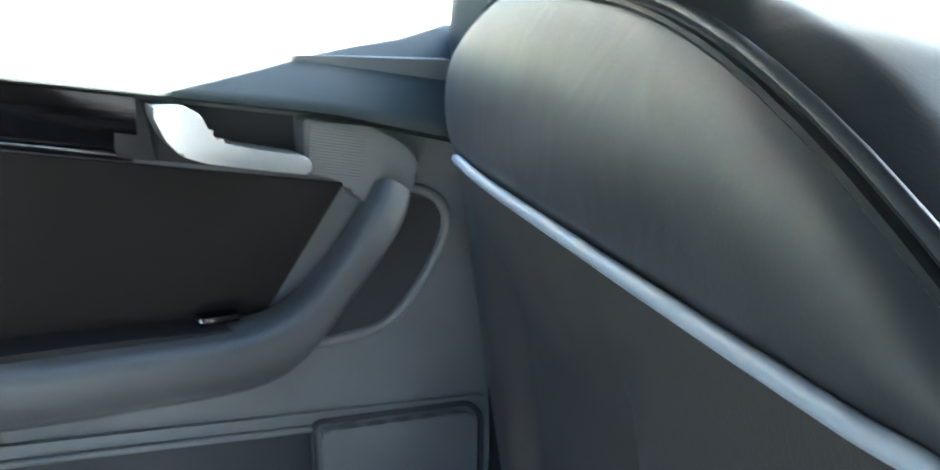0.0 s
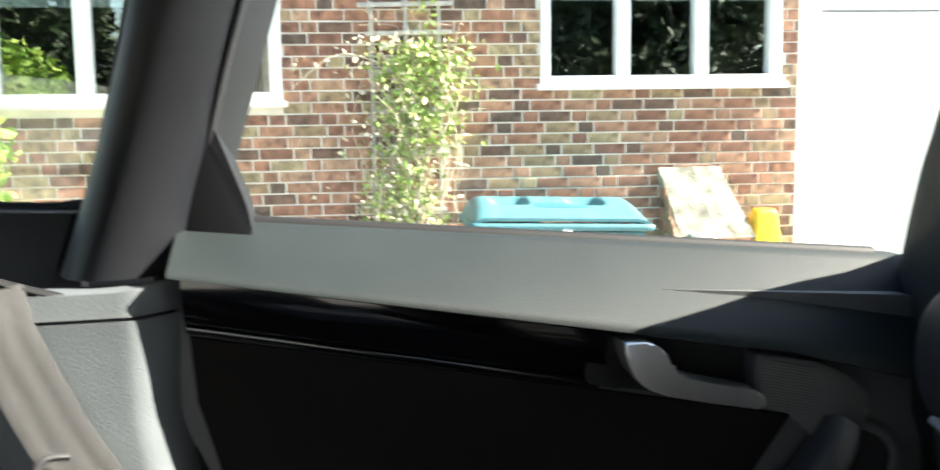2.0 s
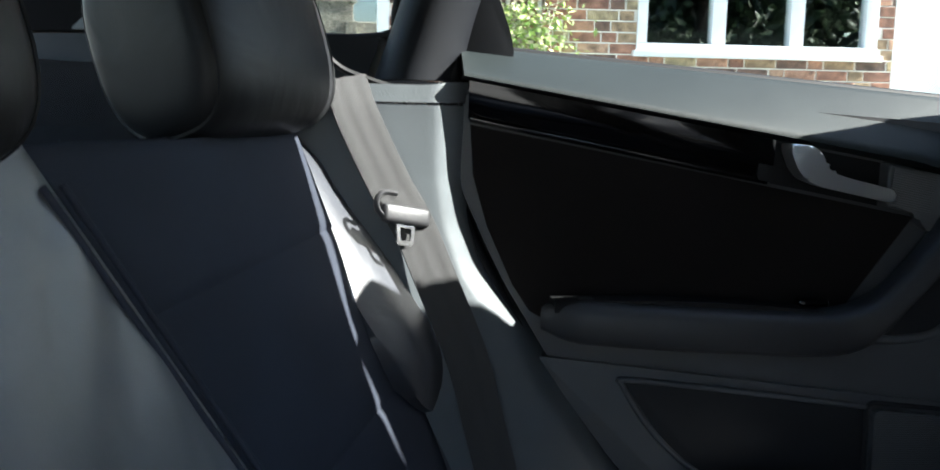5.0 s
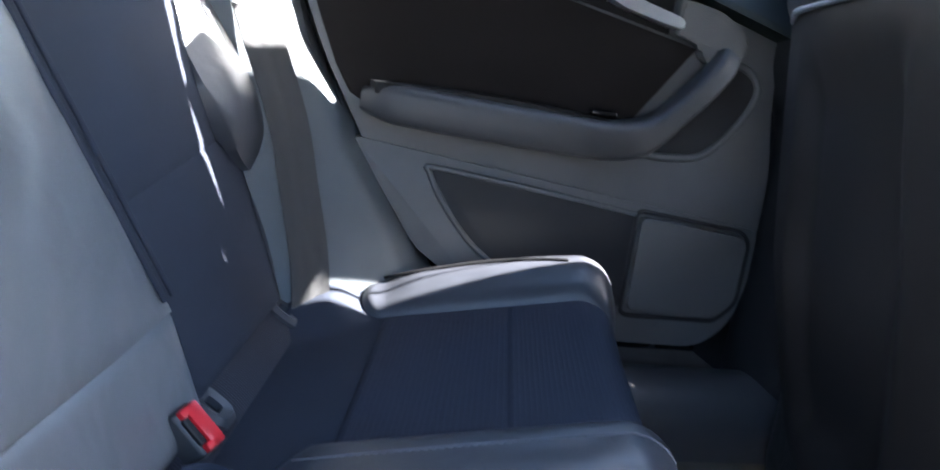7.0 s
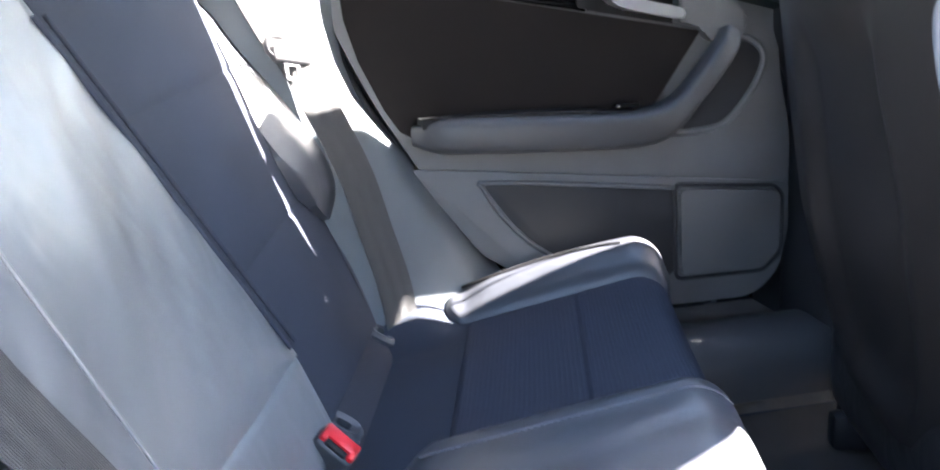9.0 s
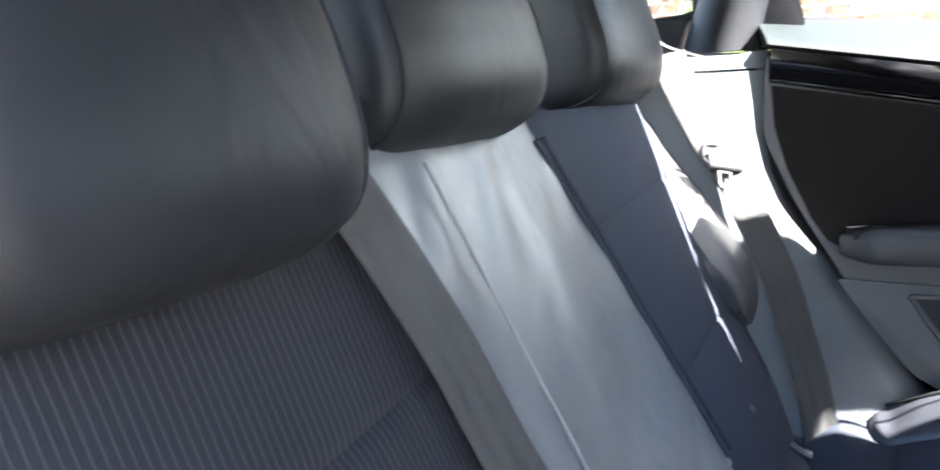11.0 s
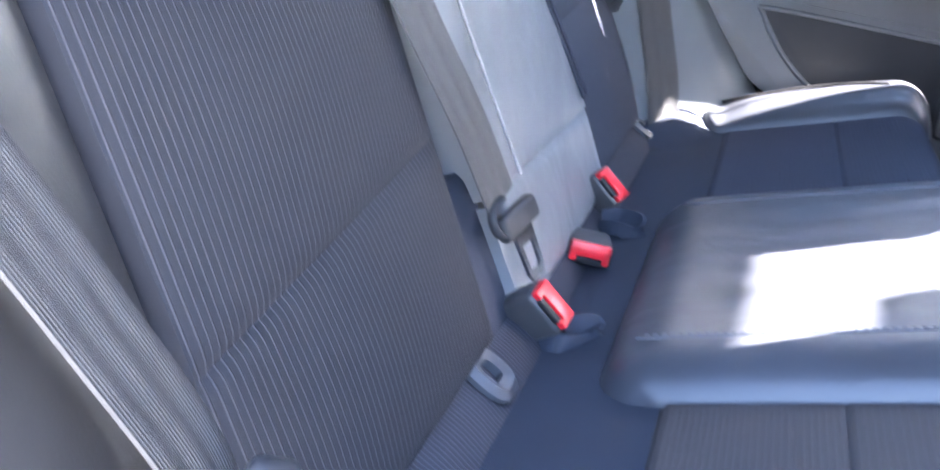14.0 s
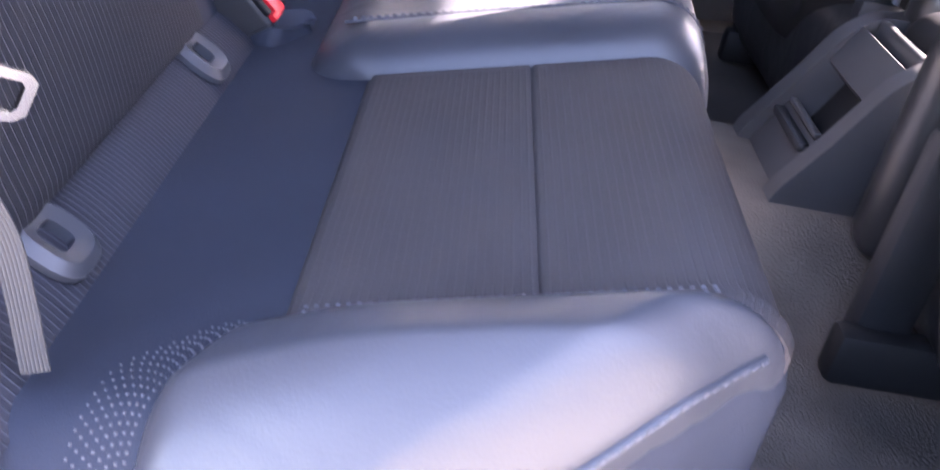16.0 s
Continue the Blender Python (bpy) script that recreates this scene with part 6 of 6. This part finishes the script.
for k in range(7):
    bm = rbox((rs.uniform(0.14, 0.22), rs.uniform(0.10, 0.14), rs.uniform(0.09, 0.12)), 0.025, 3)
    for v in bm.verts:
        v.co += 0.010 * Vector((noise.noise(v.co * 12 + Vector((k, 0, 0))), noise.noise(v.co * 12 + Vector((0, k, 0))), noise.noise(v.co * 12)))
    bmesh.ops.transform(bm, matrix=Matrix.Translation(hp(0.52 + 0.16 * (k % 3), 0.08 + 0.11 * (k // 2), 0.42)), verts=bm.verts)
    part("stone", bm, STONE, sb)

# yellow folding traffic sign
cn = thing("traffic_cone", "yellow plastic no-waiting cone by the wall", "traffic cone", hp(1.01, 0, 0.25))


def cone_ring(z, hw, hd):
    return [(-hw, -hd), (hw, -hd), (hw, hd), (-hw, hd)]


cv, cf = [], []
rows = [(0.0, 0.19, 0.16), (0.05, 0.19, 0.16), (0.06, 0.145, 0.12), (0.56, 0.082, 0.06), (0.59, 0.074, 0.052), (0.60, 0.06, 0.04)]
for z, hw, hd in rows:
    for a, d in rounded(cone_ring(z, hw, hd), 0.03, 4):
        cv.append(hp(1.01 + a, z, 0.25 + d))
kk = len(cv) // len(rows)
for i in range(len(rows) - 1):
    for q in range(kk):
        cf.append((i * kk + q, i * kk + (q + 1) % kk, (i + 1) * kk + (q + 1) % kk, (i + 1) * kk + q))
cf += [tuple(range(kk - 1, -1, -1)), tuple((len(rows) - 1) * kk + q for q in range(kk))]
part("shell", mesh_from("shell", cv, cf, None, 40), YELLOW, cn)


def on_cone(a, b, d):
    return hp(1.01 + a, 0.25 + b, 0.25 + 0.12 - 0.12 * (0.19 + b) + d + 0.0)


disc = [(0.072 * math.cos(2 * math.pi * i / 28), 0.072 * math.sin(2 * math.pi * i / 28)) for i in range(28)]
part("sign_ring", prism("sign_ring", disc, on_cone, 0.0, 0.004), RED, cn, "red sign ring")
part("sign_field", prism("sign_field", [(a * 0.76, b * 0.76) for a, b in disc], on_cone, 0.004, 0.007), BLUE, cn, "blue sign field")
part("sign_bar", prism("sign_bar", [(-0.048, 0.034), (-0.034, 0.048), (0.048, -0.034), (0.034, -0.048)], on_cone, 0.007, 0.010), RED, cn, "red slanting bar")

# across the yard, seen in the house windows: a church tower and trees
ch = thing("church_tower", "pale stone church tower with battlements", "church", (0.5, -27, 0))
part("tower", rbox((4.6, 4.6, 5.2), 0.05, 1, (0.9, -27, 2.6)), STONE, ch)
part("string_course", rbox((4.8, 4.8, 0.14), 0.03, 1, (0.9, -27, 4.75)), STONE, ch)
for i in range(6):
    for fy in (-29.1, -24.9):
        part("merlon", rbox((0.42, 0.4, 0.42), 0.03, 1, (-1.2 + 0.84 * i, fy, 5.4)), STONE, ch)
    for fx in (-1.2, 3.0):
        part("merlon", rbox((0.4, 0.42, 0.42), 0.03, 1, (fx, -29.1 + 0.84 * i, 5.4)), STONE, ch)
part("nave", rbox((12, 6.0, 4.0), 0.05, 1, (9.0, -27.5, 2.0)), STONE, ch)
for xx in (-1.25, 3.05):
    part("buttress", rbox((0.5, 0.7, 4.0), 0.04, 1, (xx, -24.6, 2.0)), STONE, ch)
for xx, yy, zz in ((0.9, -24.7, 2.4), (6.5, -24.5, 1.4), (9.5, -24.5, 1.4)):
    part("window_opening", prism("window_opening", [(-0.4, 0), (0.4, 0), (0.4, 1.1), (0.25, 1.5), (0, 1.7), (-0.25, 1.5), (-0.4, 1.1)], lambda a, b, d: Vector((xx + a, yy + d, zz + b)), -0.2, 0.03), RUBBER, ch)


def tree(x, y, h, r, seed):
    rt = random.Random(seed)
    t = thing("tree", "tall leafy green tree across the yard", "tree", (x, y, 0), "trees")
    part("trunk", sweep("trunk", smooth_line([(x, y, 0), (x + 0.1, y, h * 0.3), (x - 0.1, y + 0.1, h * 0.75)], 5), oval(0.28, 0.28, 10), up=(0, 1, 0), scale=lambda q: 1 - 0.7 * q), BARK, t)
    pts = []
    for k in range(16):
        a, e = rt.uniform(0, 6.28), rt.uniform(0.30, 0.98)
        rr = r * math.sin(math.pi * min(1, 0.25 + 0.72 * e)) * rt.uniform(0.4, 0.9)
        c = Vector((x + rr * math.cos(a), y + rr * math.sin(a), h * e))
        part("limb", sweep("limb", [Vector((x, y, h * e * 0.6)), Vector((x, y, h * e * 0.7)).lerp(c, 0.5), c], oval(0.07, 0.07, 6), up=(0.3, 0.9, 0), scale=lambda q: 1 - 0.7 * q), BARK, t)
        s = r * rt.uniform(0.28, 0.48)
        for _ in range(420):
            d = Vector((rt.gauss(0, 1), rt.gauss(0, 1), rt.gauss(0, 0.8)))
            pts.append(c + d.normalized() * s * rt.random() ** 0.4)
    o = part("crown", leaves(pts, 0.42, rt), LEAF3, t)
    o["kind"] = "stuff"


tree(-4.9, -19, 4.8, 1.4, 1)
tree(-8.5, -22, 6.0, 2.0, 2)
tree(-3.2, -31, 6.5, 2.2, 3)
tree(12.0, -14, 7.0, 2.8, 4)
tree(16.0, -15, 8.0, 3.4, 5)
tree(21.0, -16, 8.5, 3.6, 6)
tree(26.0, -17, 9.0, 3.8, 7)
# the bricks that stand nearest, one by one
meshes = {}
for u0, u1, z0, row in near_set:
    ln = round(u1 - u0, 2)
    kind = (ln, rb.randrange(3))
    if kind not in meshes:
        me = bpy.data.meshes.new("brick")
        half = (0.215 if ln > 0.15 else 0.1025) / 2
        off = 0.001 + 0.002 * kind[1]
        vv = [HU * a + HN * c + Vector((0, 0, b)) for a, b, c in brick_verts(-half, half, 0, 0.065, off)]
        me.from_pydata([tuple(v) for v in vv], [], BF)
        me.materials.append(BRICK_ONE)
        meshes[kind] = me
    o = new("brick", meshes[kind])
    o.parent = wall
    o.matrix_parent_inverse = wall.matrix_basis.inverted()
    o.matrix_basis = Matrix.Translation(hp((u0 + u1) / 2, z0, 0))
